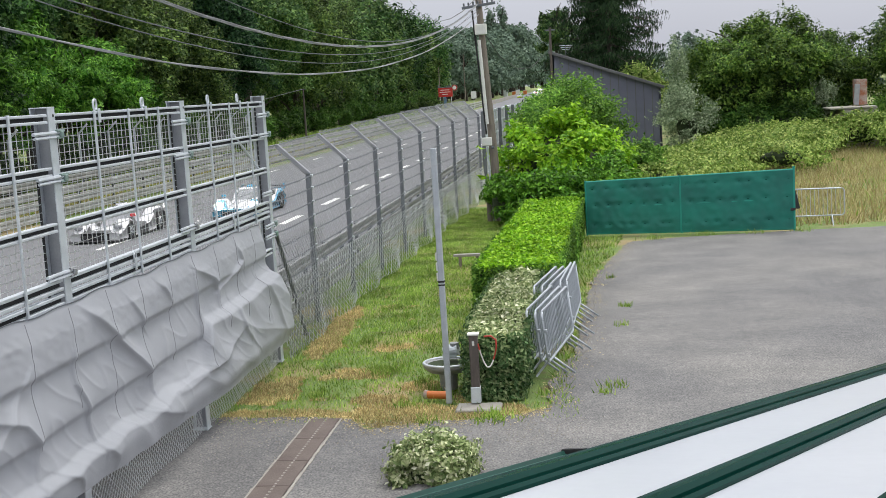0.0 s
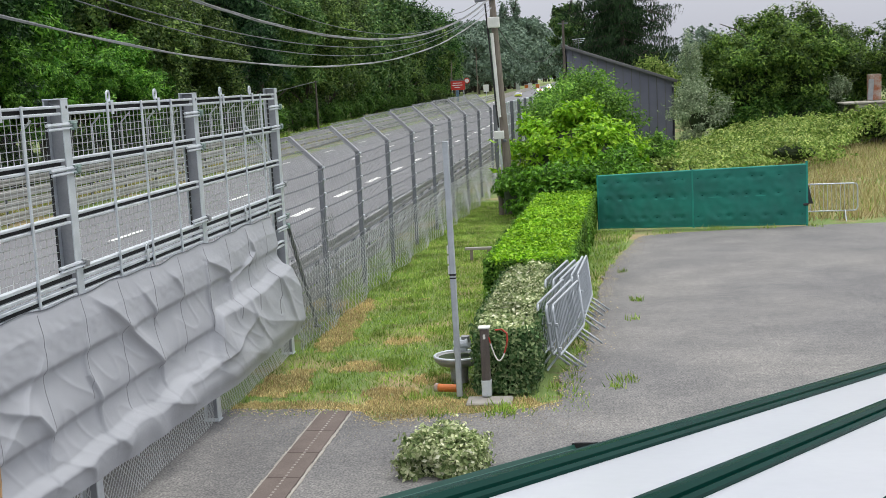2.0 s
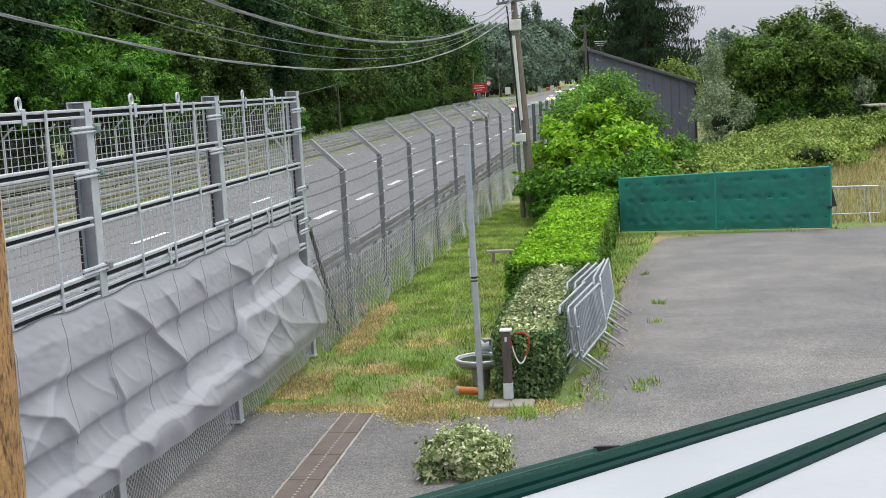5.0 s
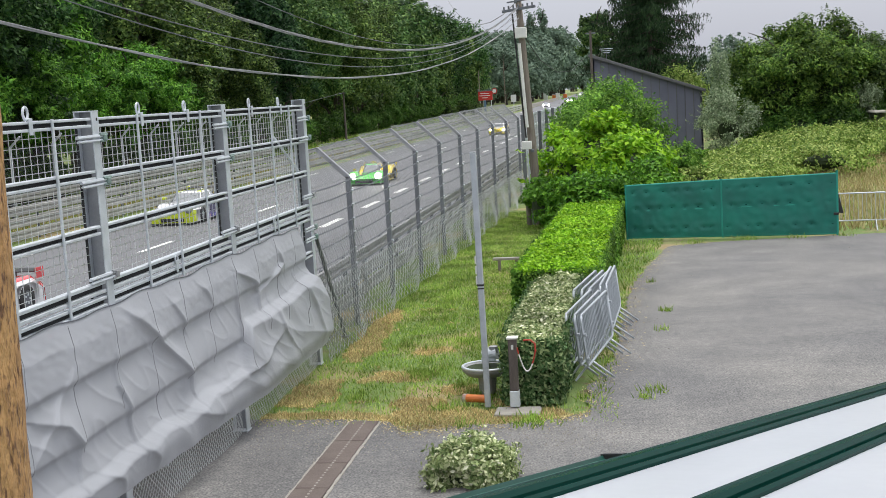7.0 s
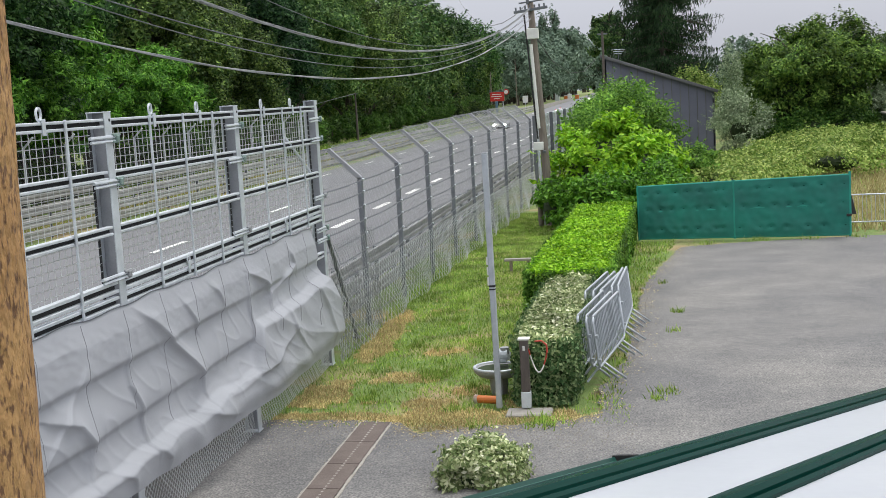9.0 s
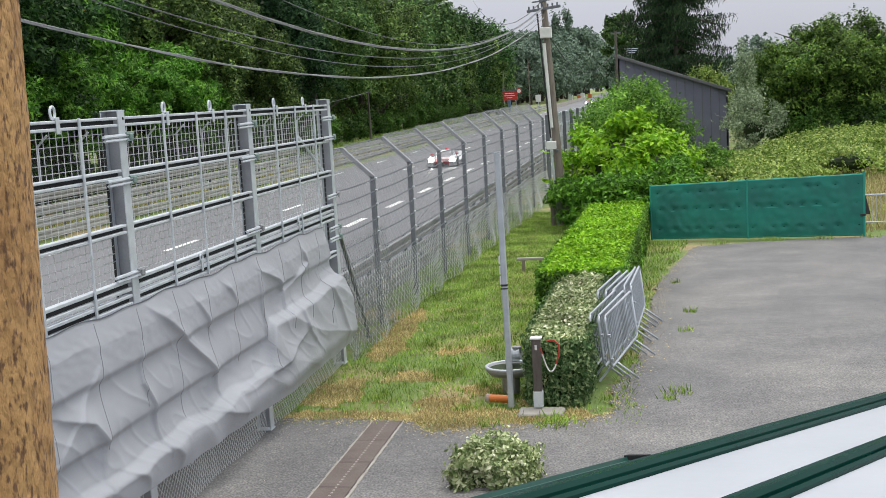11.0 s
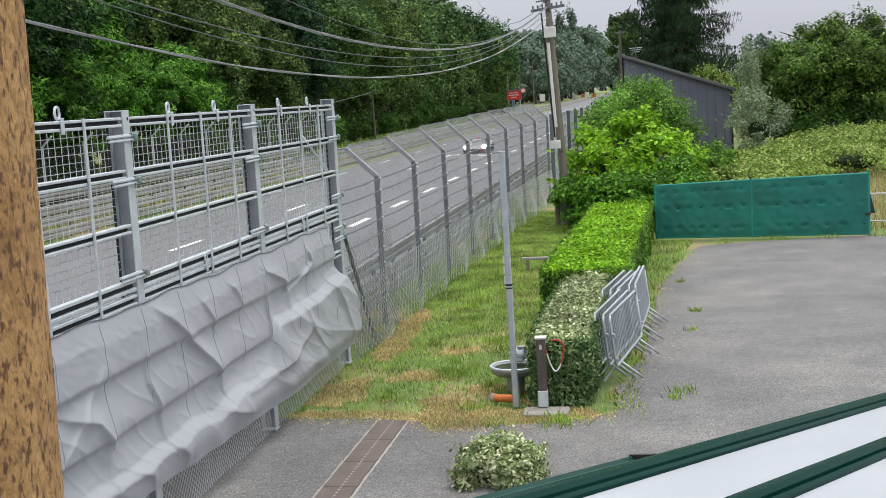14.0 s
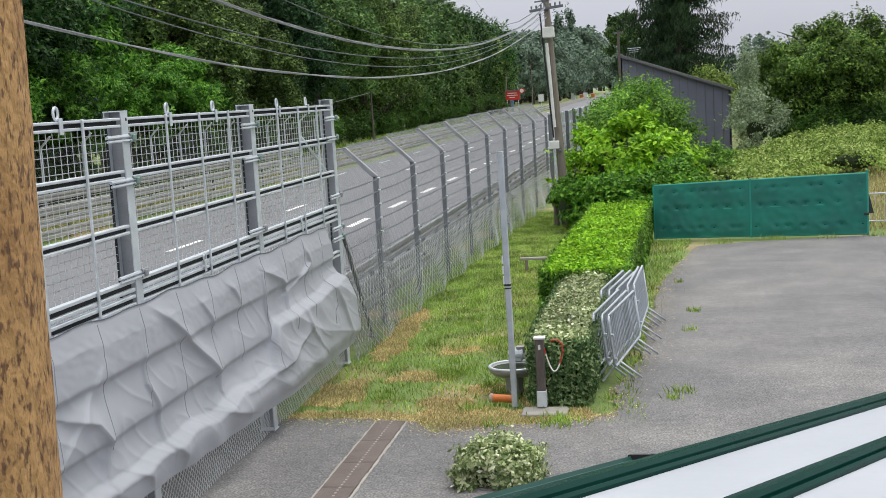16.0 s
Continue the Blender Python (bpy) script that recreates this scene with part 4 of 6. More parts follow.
for x, y, tilt, rz in ((-0.88, 18.45, -5, -8), (-0.76, 18.40, -6, -8.5), (-1.0, 20.75, -5, -8), (-0.86, 20.75, -5, -8), (-0.72, 20.8, -6, -8), (-0.55, 21.2, -5, -4), (-0.42, 21.3, -6, -3)):
    copy_thing(first, pose(x, y, 0, 0, tilt, rz))
copy_thing(first, pose(7.3, 36.3, 0, 0, 0, 86))


def gate_leaf(x0, y0, x1, y1, h0, h1, label):
    t = thing("gate", label, "gate", None, "yard gate")
    a, b = Vector((x0, y0, 0)), Vector((x1, y1, 0))
    ln = (b - a).length
    d = (b - a) / ln
    nrm = Vector((d.y, -d.x, 0))
    nx, nz = 120, 56
    g = Geo()
    vs = []
    ties = [((k + 0.5 + R.uniform(-0.3, 0.3)) / 7, v) for v in (0.17, 0.55, 0.86) for k in range(7)]
    for j in range(nz + 1):
        for i in range(nx + 1):
            u, v = i / nx, j / nz
            h = h0 + (h1 - h0) * u
            o = 0.035 * noise.noise((u * 5 + x0, v * 3, 2)) + 0.014 * noise.noise((u * 16 + x0, v * 9, 5))
            for tu, tv in ties:
                q = ((u - tu) * ln) ** 2 + ((v - tv) * h * 1.4) ** 2
                if q < 0.12:
                    o -= 0.040 * math.exp(-q / 0.012) - 0.012 * math.exp(-q / 0.04)
            o *= min(1, 12 * min(u, 1 - u), 10 * min(v, 1 - v))
            p = a + d * (ln * u) + nrm * (0.03 + o)
            vs.append((p.x, p.y, 0.05 + (h - 0.05) * v))
    n = nx + 1
    g.add(vs, [(j * n + i, j * n + i + 1, j * n + n + i + 1, j * n + n + i) for j in range(nz) for i in range(nx)])
    part("net", g, GATE_NET, t, "wrinkled dark green windbreak net", smooth=True)
    for u0, u1, w0, w1 in ((0, 1, 0, 0), (0, 1, 1, 1), (0, 0, 0, 1), (1, 1, 0, 1)):
        p = a + d * (ln * u0) + Vector((0, 0, 0.05 + (h0 + (h1 - h0) * u0 - 0.05) * w0))
        q = a + d * (ln * u1) + Vector((0, 0, 0.05 + (h0 + (h1 - h0) * u1 - 0.05) * w1))
        part("frame_tube", Geo().rod(p, q, 0.032, 8), GATE_EDGE, t)
    part("post", Geo().rod(a, a + Vector((0, 0, h0 + 0.04)), 0.035, 8), GATE_EDGE, t)
    part("cross_tube", Geo().rod(a + Vector((0, 0, h0 * 0.52)) - nrm * 0.005, b + Vector((0, 0, h1 * 0.52)) - nrm * 0.005, 0.02, 6), GATE_EDGE, t)
    for u, v in ties:
        p = a + d * (ln * u) + nrm * 0.012
        part("tie", Geo().box((p.x, p.y, 0.05 + v * (h0 + (h1 - h0) * u - 0.05)), (0.05, 0.03, 0.014), 0.004), TRIM_GREEN, t)
    return t


gate_leaf(-0.21, 36.30, 2.53, 35.93, 1.60, 1.68, "closed gate leaf covered with dark green windbreak net")
g_r = gate_leaf(2.56, 35.92, 5.72, 35.52, 1.68, 1.76, "closed gate leaf in dark green net with a latch")
part("end_post", Geo().rod((5.74, 35.52, 0), (5.74, 35.52, 1.86), 0.035, 8), GATE_EDGE, g_r)
part("latch", Geo().box((5.70, 35.46, 0.62), (0.14, 0.05, 0.07), 0.01).rod((5.64, 35.44, 0.60), (5.80, 35.44, 0.66), 0.012, 6), RUBBER, g_r)
part("black_flap", Geo().add([(5.76, 35.55, 1.25), (5.92, 35.6, 0.62), (5.78, 35.55, 0.62), (5.77, 35.57, 1.25), (5.93, 35.62, 0.62), (5.79, 35.57, 0.62)], [(0, 1, 2), (3, 4, 5), (0, 1, 4, 3), (1, 2, 5, 4), (2, 0, 3, 5)]), RUBBER, g_r)


# ---- utility pole and lines ----
up = thing("utility_pole", "leaning weathered wooden utility pole with cabinets and a crossarm", "utility pole")
B0, T0 = Vector((-3.22, 41.5, 0)), Vector((-3.60, 41.5, 7.65))


def on_pole(z):
    return B0.lerp(T0, z / 7.65)


part("shaft", Geo().tube([on_pole(7.65 * k / 10) for k in range(11)], [0.165 - 0.006 * k for k in range(11)], 12), WOOD_GREY, up, smooth=True)
c = on_pole(7.35)
arm = part("crossarm", Geo().box((c.x, c.y - 0.16, c.z), (1.15, 0.09, 0.09), 0.01, Euler((0, radians(-6), 0)).to_matrix()), GALV_DARK, up)
for k in range(7):
    part("insulator", Geo().rod((c.x - 0.50 + 0.16 * k, c.y - 0.16, c.z + 0.0 + 0.016 * k), (c.x - 0.50 + 0.16 * k, c.y - 0.16, c.z + 0.1 + 0.016 * k), 0.03, 8), GALV_DARK, arm)
part("top_bracket", Geo().box((c.x + 0.05, c.y - 0.1, c.z + 0.28), (0.9, 0.05, 0.05), 0.008, Euler((0, radians(-5), 0)).to_matrix()).rod((c.x - 0.1, c.y - 0.1, c.z + 0.2), (c.x - 0.1, c.y - 0.1, c.z + 0.45), 0.05, 8), GALV_DARK, up)
c = on_pole(6.55)
part("upper_cabinet", Geo().box((c.x, c.y - 0.22, c.z), (0.40, 0.18, 0.36), 0.02), BOX_WHITE, up, "white plastic cabinet")
part("cable_cover", Geo().rod(on_pole(6.2) + Vector((-0.10, -0.15, 0)), on_pole(3.35) + Vector((-0.10, -0.18, 0)), 0.055, 8), BOX_WHITE, up, "long white cable cover")
part("black_cable", Geo().rod(on_pole(7.2) + Vector((-0.24, -0.1, 0)), on_pole(3.0) + Vector((-0.17, -0.18, 0)), 0.03, 6), RUBBER, up)
c = on_pole(2.75)
part("lower_cabinet", Geo().box((c.x - 0.17, c.y - 0.22, c.z), (0.34, 0.18, 0.28), 0.02), BOX_WHITE, up, "white plastic cabinet")
part("conduit", Geo().rod(on_pole(2.55) + Vector((-0.18, -0.2, 0)), Vector((-3.42, 41.3, 0)), 0.035, 6), GALV, up)
part("lamp_stub", Geo().box((c.x + 0.02, c.y - 0.24, c.z - 0.2), (0.12, 0.1, 0.1), 0.02), GALV_DARK, up)
stub = thing("stub_post", "short weathered wooden stub post beside the pole", "post")
part("shaft", Geo().rod((-3.55, 41.2, 0), (-3.57, 41.2, 1.25), 0.09, 10), WOOD_GREY, stub)


def span(name, label, ends, r, strands=1, wob=0.0, skin=None):
    """A hanging cable on the line of the poles, through three (y, z) points."""
    co = np.polyfit([e[0] for e in ends], [e[1] for e in ends], 2)
    w = thing(name, label, "cable")
    for s in range(strands):
        pts = []
        for i in range(61):
            y = 41.4 - 49.4 * i / 60
            ph = s * 2.1 + i * 0.9
            pts.append((-3.6 - 0.0687 * (41.5 - y) + wob * math.cos(ph), y, float(np.polyval(co, y)) + wob * math.sin(ph)))
        part("strand", Geo().tube(pts, r, 5), skin or CABLE, w)


span("overhead_cable", "low-slung grey overhead cable", [(10.46, 5.52), (19.4, 5.02), (41.4, 7.05)], 0.0095, 2, 0.010)
span("overhead_cable", "thick twisted grey overhead cable bundle", [(14.6, 5.99), (22.9, 5.57), (41.4, 7.4)], 0.010, 3, 0.016)
span("overhead_cable", "thin grey overhead wire", [(12.3, 5.84), (16.5, 5.53), (41.4, 7.2)], 0.008, 1, 0.0, GALV_DARK)
span("overhead_cable", "thin grey overhead wire", [(11.2, 5.85), (18.0, 5.30), (41.4, 7.3)], 0.007, 1, 0.0, GALV_DARK)
span("overhead_cable", "thin grey overhead wire", [(15.6, 6.3), (22.9, 5.75), (41.4, 7.45)], 0.007, 1, 0.0, GALV_DARK)
w = thing("overhead_cable", "dark cable running on to the next pole", "cable")
part("strand", Geo().tube([(-3.5, 41.6, 6.5), (-3.4, 48, 5.75), (-3.2, 56, 5.35), (-2.9, 64, 5.5), (-2.55, 72, 6.3)], 0.016, 5), RUBBER, w)
w = thing("overhead_cable", "grey cable high over the yard", "cable")
part("strand", Geo().tube([(-3.65 - 0.9 * k, 41.5 + 4 * k, 7.62 - 0.25 * k + 0.08 * k * k) for k in range(9)], 0.015, 5), CABLE, w)
p2 = thing("utility_pole", "bare wooden utility pole behind the yard", "utility pole")
part("shaft", Geo().tube([(-7.0, -8, 9.5 * k / 6) for k in range(7)], 0.15, 10), WOOD_GREY, p2)


def line_pole(x, y, h, label, top=True):
    t = thing("utility_pole", label, "utility pole", pose(x, y, 0))
    part("shaft", Geo().rod((0, 0, 0), (0, 0, h), 0.10 if y < 80 else 0.14, 10, 0.07), WOOD_DARK if y < 130 else WOOD_GREY, t)
    if top:
        part("crossarm", Geo().box((0, 0, h - 0.15), (0.6, 0.08, 0.08), 0.01), GALV_DARK, t)
    return t


line_pole(-2.15, 73, 7.9, "slender dark wooden pole beside the shed")
line_pole(-24.0 * 1.25, 126, 5.6, "small wooden pole before the trees")
line_pole(-0.1225 * 262, 262, 9.5, "pale wooden pole beside the red board", False)
line_pole(-0.1015 * 300, 300, 13.0, "pale tall pole by the track", False)
w = thing("overhead_cable", "slack cable from the small wooden pole", "cable")
part("strand", Geo().tube([(-30.0, 126, 5.5), (-33, 122, 4.7), (-37, 118, 4.2), (-42, 112, 4.0)], 0.03, 5), CABLE, w)

# red board and signs far along the track
brd = thing("red_board", "red roadside board on posts with pale lines of writing", "sign", pose(-0.1178 * 255, 255, -0.45))
part("panel", Geo().box((0, 0, 4.45), (3.0, 0.12, 1.9), 0.03), RED_BOARD, brd)
for k, wd in enumerate((1.9, 2.3, 1.2)):
    part("writing_bar", Geo().box((-0.1, -0.07, 4.95 - 0.45 * k), (wd, 0.012, 0.14)), SIGN_WHITE, brd)
part("top_frame", Geo().box((0, 0, 5.5), (3.2, 0.2, 0.16), 0.02).box((-1.5, 0, 5.75), (0.2, 0.2, 0.5), 0.02).box((0.6, 0, 5.75), (0.2, 0.2, 0.4), 0.02), GALV_DARK, brd)
part("disc", Geo().rod((1.95, -0.05, 5.35), (1.95, 0.05, 5.35), 0.60, 20), RED_BOARD, brd)
part("disc_face", Geo().rod((1.95, -0.07, 5.35), (1.95, -0.05, 5.35), 0.42, 20), SIGN_WHITE, brd)
for x in (-1.2, 1.2):
    part("leg", Geo().box((x, 0, 1.75), (0.14, 0.14, 3.5), 0.01), GALV, brd)
part("blue_stand", Geo().box((-0.15, -0.2, 2.3), (0.55, 0.4, 2.4), 0.08), BLUE, brd)
sg = thing("small_sign", "plain white square sign on a post", "sign", pose(-0.0945 * 270, 270, -0.45))
part("face", Geo().box((0, 0, 3.5), (1.2, 0.06, 1.6), 0.02), SIGN_WHITE, sg)
part("leg", Geo().box((0, 0.06, 1.4), (0.1, 0.1, 2.8), 0.01), GALV, sg)

# roadside wall and works far along the left of the track
wall = thing("low_wall", "low grey concrete wall along the far track edge", "wall")
g = Geo()
for i in range(9):
    a, b = 300 + 35 * i, 335 + 35 * i
    g.sweep([(-0.15, 0), (0.15, 0), (0.12, 1.0), (-0.12, 1.0)], (-22.0 + bend(a), a, 0), (-22.0 + bend(b), b, 0))
part("blocks", g, CONCRETE, wall)
for k, (x, y, h, m_, lab) in enumerate(((-0.068, 520, 3.8, GALV, "grey cabinet by the far track"), (-0.061, 560, 1.9, ORANGE, "orange safety barrier far along the track"), (-0.052, 600, 1.9, ORANGE, "orange safety barrier far along the track"), (-0.058, 540, 2.6, BOX_WHITE, "white cabinet by the far track"))):
    t = thing("roadside_unit", lab, "roadside unit", pose(x * y, y, 0))
    part("body", Geo().box((0, 0, h / 2), (1.8, 1.2, h), 0.1), m_, t)
    part("lid", Geo().box((0, 0, h + 0.08), (2.0, 1.4, 0.16), 0.04), GALV, t)

# ---- shed ----
shed = thing("shed", "slate-blue sheet-metal shed with a sloping roof", "shed")
ys_, xl, xr, zl, zr = 82.0, -2.36, 4.75, 6.5, 3.92
part("side_wall", Geo().add([(xl, ys_, 0), (xl, ys_ + 16, 0), (xl, ys_ + 16, zl), (xl, ys_, zl), (xl + 0.12, ys_, 0), (xl + 0.12, ys_ + 16, 0), (xl + 0.12, ys_ + 16, zl), (xl + 0.12, ys_, zl)], [(0, 1, 2, 3), (4, 5, 6, 7), (0, 4, 7, 3), (1, 5, 6, 2)]), SHED_BLUE, shed)
part("back_wall", Geo().add([(xr, ys_, 0), (xr, ys_ + 16, 0), (xr, ys_ + 16, zr), (xr, ys_, zr), (xr - 0.12, ys_, 0), (xr - 0.12, ys_ + 16, 0), (xr - 0.12, ys_ + 16, zr), (xr - 0.12, ys_, zr)], [(0, 1, 2, 3), (4, 5, 6, 7), (0, 4, 7, 3), (1, 5, 6, 2)]), SHED_BLUE, shed)
nb = 13
for i in range(nb):
    a, b = xl + (xr - xl) * i / nb, xl + (xr - xl) * (i + 1) / nb
    za, zb = zl + (zr - zl) * i / nb, zl + (zr - zl) * (i + 1) / nb
    o = 0.03 * (i % 2)
    part("wall_sheet", Geo().add([(a, ys_ - o, 0), (b - 0.03, ys_ - o, 0), (b - 0.03, ys_ - o, zb), (a, ys_ - o, za), (a, ys_ + 0.1, 0), (b - 0.03, ys_ + 0.1, 0), (b - 0.03, ys_ + 0.1, zb), (a, ys_ + 0.1, za)], [(0, 1, 2, 3), (4, 7, 6, 5), (0, 3, 7, 4), (1, 5, 6, 2), (3, 2, 6, 7)]), SHED_BLUE, shed)
    # Seam strip between two wall sheets.
    part("seam", Geo().box((b - 0.015, ys_ - 0.02, zb / 2), (0.05, 0.05, zb), 0.005), SHED_ROOF, shed)
sl = math.atan2(zr - zl, xr - xl)
part("roof", Geo().box(((xl + xr) / 2, ys_ + 8, (zl + zr) / 2 + 0.09), (math.hypot(xr - xl, zr - zl) + 0.5, 16.6, 0.14), 0.02, Euler((0, -sl, 0)).to_matrix()), SHED_ROOF, shed)
part("roof_edge", Geo().box(((xl + xr) / 2, ys_ - 0.34, (zl + zr) / 2 + 0.10), (math.hypot(xr - xl, zr - zl) + 0.5, 0.06, 0.2), 0.02, Euler((0, -sl, 0)).to_matrix()), SHED_ROOF, shed)
aerial = thing("roof_aerial", "thin grey aerial standing on the shed roof", "aerial", pose(-1.45, 84.0, 6.2))
part("mast", Geo().rod((0, 0, 0), (0, 0, 0.95), 0.025, 6), GALV_DARK, aerial)
for k, wd in enumerate((0.9, 0.7, 0.5)):
    part("bar", Geo().rod((-wd / 2, 0, 0.92 - 0.13 * k), (wd / 2, 0, 0.92 - 0.13 * k), 0.018, 5), GALV, aerial)
hut = thing("hut", "small grey hut with a pale flat roof and rusty sheets", "hut", pose(14.7, 70, 0))
part("wall", Geo().box((0.1, 0, 1.14), (1.9, 2.2, 2.28), 0.03), CONCRETE, hut)
part("roof", Geo().box((-0.30, 0, 2.34), (2.5, 2.4, 0.10), 0.02), CONCRETE, hut)
part("rusty_sheet", Geo().box((0.42, 0.6, 3.15), (0.60, 0.9, 1.42), 0.01), RUST, hut)
part("grey_sheet", Geo().box((0.14, 0.10, 3.02), (0.28, 0.06, 1.16), 0.01, Euler((0, radians(4), 0)).to_matrix()), ARM_GREY, hut)

# ---- canopy roof below the camera ----
D_ = Vector((0.4677, 1.0, -0.1769))
A1, A2 = Vector((-0.1415, 1, -0.3453)) * 3.0 + Vector(EYE), Vector((0.0487, 1, -0.3448)) * 3.0 + Vector(EYE)
W_ = A2 - A1
# Rib green made lighter: the gutter's reflection put into its colour.
GUTTER = mat("green_gutter_sheen_in_colour", (0.015, 0.085, 0.065), (0.010, 0.06, 0.045), 4, 40, 0.35, 0, 0.02)
can = thing("canopy_roof", "white canopy roof with glossy dark green ribs", "canopy")


def strip(w0, w1, k0, k1, dz0, dz1):
    """A slab between two lines parallel to the ribs; w counts rib gaps, dz is its bottom and top over the roof plane."""
    vs = [A1 + W_ * w + D_ * k + Vector((0, 0, z)) for z in (dz0, dz1) for k in (k0, k1) for w in (w0, w1)]
    return [(0, 1, 3, 2), (4, 6, 7, 5), (0, 4, 5, 1), (2, 3, 7, 6), (0, 2, 6, 4), (1, 5, 7, 3)], vs


for w in range(6):
    a, b = strip(w + 0.32 if w == 0 else w + 0.25, w + 1.0, -2.6, 7.5, -0.05, -0.012)
    part("panel", Geo().add(b, a), ROOF_WHITE, can)
    wd = 0.32 if w == 0 else 0.25
    prof = ((0.0, -0.03), (0.02, -0.004), (0.10, 0.006), (0.20, 0.002), (0.23, -0.012), (0.27, -0.012), (0.30, 0.006), (0.40, 0.016), (0.55, 0.016), (0.66, 0.004), (0.69, -0.012), (0.74, -0.012), (0.77, 0.0), (0.90, 0.006), (0.98, -0.002), (1.0, -0.03))
    vs = [A1 + W_ * (w + wd * s_) + D_ * k + Vector((0, 0, z)) for k in (-2.6, 7.5) for s_, z in prof]
    m_ = len(prof)
    part("rib", Geo().add(vs, [(i, i + 1, m_ + i + 1, m_ + i) for i in range(m_ - 1)] + [(0, m_ - 1, 2 * m_ - 1, m_), tuple(range(m_, 2 * m_)), tuple(range(m_))]), TRIM_GREEN, can)
k1 = 0.80
prof = ((-0.118, -0.06), (-0.118, -0.004), (-0.108, 0.0), (-0.098, -0.012), (-0.045, -0.020), (-0.030, -0.034), (-0.012, -0.034), (-0.010, -0.06))
vs = [A1 + W_ * s_ + D_ * k + Vector((0, 0, z)) for k in (-2.6, k1) for s_, z in prof]
m_ = len(prof)
part("gutter", Geo().add(vs, [(i, i + 1, m_ + i + 1, m_ + i) for i in range(m_ - 1)] + [(0, m_ - 1, 2 * m_ - 1, m_), tuple(range(m_, 2 * m_))]), GUTTER, can, "green gutter along the roof edge")
a, b = strip(-0.122, 0.0, k1 - 0.03, k1, -0.06, 0.004)
part("gutter_end", Geo().add(b, a), RUBBER, can)
cw = thing("canopy_wall", "plain white wall under the canopy roof", "wall")
bot = [A1 + W_ * w + D_ * k for w, k in ((0.5, -2.4), (0.5, 7.2), (5.6, 7.2), (5.6, -2.4))]
vs = [(p.x, p.y, 0) for p in bot] + [(p.x, p.y, p.z - 0.06) for p in bot]
part("wall", Geo().add(vs, [(0, 1, 5, 4), (1, 2, 6, 5), (2, 3, 7, 6), (3, 0, 4, 7), (4, 5, 6, 7)]), ROOF_WHITE, cw)

# thick ochre post close to the camera
op = thing("timber_post", "thick ochre timber post with pitted weathered skin", "post", pose(-0.908, 1.282, 0, 0, 1.2, 0))
g = Geo()
rows_, seg = 90, 20
vs = []
for i in range(rows_ + 1):
    z = 2.9 + 3.4 * i / rows_
    for j in range(seg):
        a = 2 * math.pi * j / seg
        r = 0.094 * (1 + 0.03 * noise.noise((math.cos(a) * 2, math.sin(a) * 2, z * 5)) + 0.02 * noise.noise((math.cos(a) * 5, math.sin(a) * 5, z * 16)))
        vs.append((r * math.cos(a), r * math.sin(a), z))
g.add(vs, [(i * seg + j, i * seg + (j + 1) % seg, (i + 1) * seg + (j + 1) % seg, (i + 1) * seg + j) for i in range(rows_) for j in range(seg)])
part("shaft", g, POST_OCHRE, op, smooth=True)


# ---- hedges, shrubs, trees ----
def clipped_hedge(name, label, x0, x1, y0, y1, h, leaf_top, leaf_side, size, dens, core_in=0.10, skew=0.0, loose=1.0):
    """A clipped hedge: leafy faces round a dark core put in as inner shade; skew shifts it sideways with y."""
    t = thing(name, label, "hedge")
    sx = lambda x, y: x + skew * (y - y0)
    pts, nrm, sp, sn = [], [], [], []

    def face(count, f, n, dst, dn):
        u = R.random((count, 2))
        for a, b in u:
            p = f(a, b)
            k = 0.07 * loose * noise.noise((p[0] * 1.6, p[1] * 1.6, p[2] * 1.6)) + 0.05 * loose * noise.noise((p[0] * 5, p[1] * 5, p[2] * 5))
            q = Vector(p) + Vector(n) * (k + R.normal(0, 0.025 * loose))
            dst.append((sx(q.x, q.y), q.y, max(0.02, q.z)))
            dn.append(n)

    face(int(dens * (x1 - x0) * (y1 - y0)), lambda a, b: (x0 + (x1 - x0) * a, y0 + (y1 - y0) * b, h - 0.06 * loose * (abs(a - 0.5) * 2) ** 6 - 0.06 * (loose - 1) * (abs(b - 0.5) * 2) ** 4), (0, 0, 1), pts, nrm)
    face(int(dens * h * (y1 - y0) * 0.8), lambda a, b: (x1, y0 + (y1 - y0) * a, h * b), (1, 0, 0.2), sp, sn)
    face(int(dens * h * (y1 - y0) * 0.8), lambda a, b: (x0, y0 + (y1 - y0) * a, h * b), (-1, 0, 0.2), sp, sn)
    face(int(dens * h * (x1 - x0)), lambda a, b: (x0 + (x1 - x0) * a, y0, h * b), (0, -1, 0.2), sp, sn)
    part("top_leaves", leaf_mesh("top_leaves", np.array(pts), np.array(nrm, float), size, leaf_top, 0.55, 0.55), None, t)
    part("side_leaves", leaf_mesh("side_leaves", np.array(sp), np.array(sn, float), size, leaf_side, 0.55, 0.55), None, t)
    # Dark core blocks the view through and stands for shade between leaves.
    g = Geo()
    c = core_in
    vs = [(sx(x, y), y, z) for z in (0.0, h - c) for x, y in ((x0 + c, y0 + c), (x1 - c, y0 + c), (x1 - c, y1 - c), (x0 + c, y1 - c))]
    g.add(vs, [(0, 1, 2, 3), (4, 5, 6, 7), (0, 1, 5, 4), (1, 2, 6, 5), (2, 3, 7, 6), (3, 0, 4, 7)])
    part("inner_growth", g, DARK_FILL, t)


# The side leaf colour carries the shade of the upright faces.
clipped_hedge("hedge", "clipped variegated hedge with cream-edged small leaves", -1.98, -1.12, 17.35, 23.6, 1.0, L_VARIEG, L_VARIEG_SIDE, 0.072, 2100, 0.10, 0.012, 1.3)
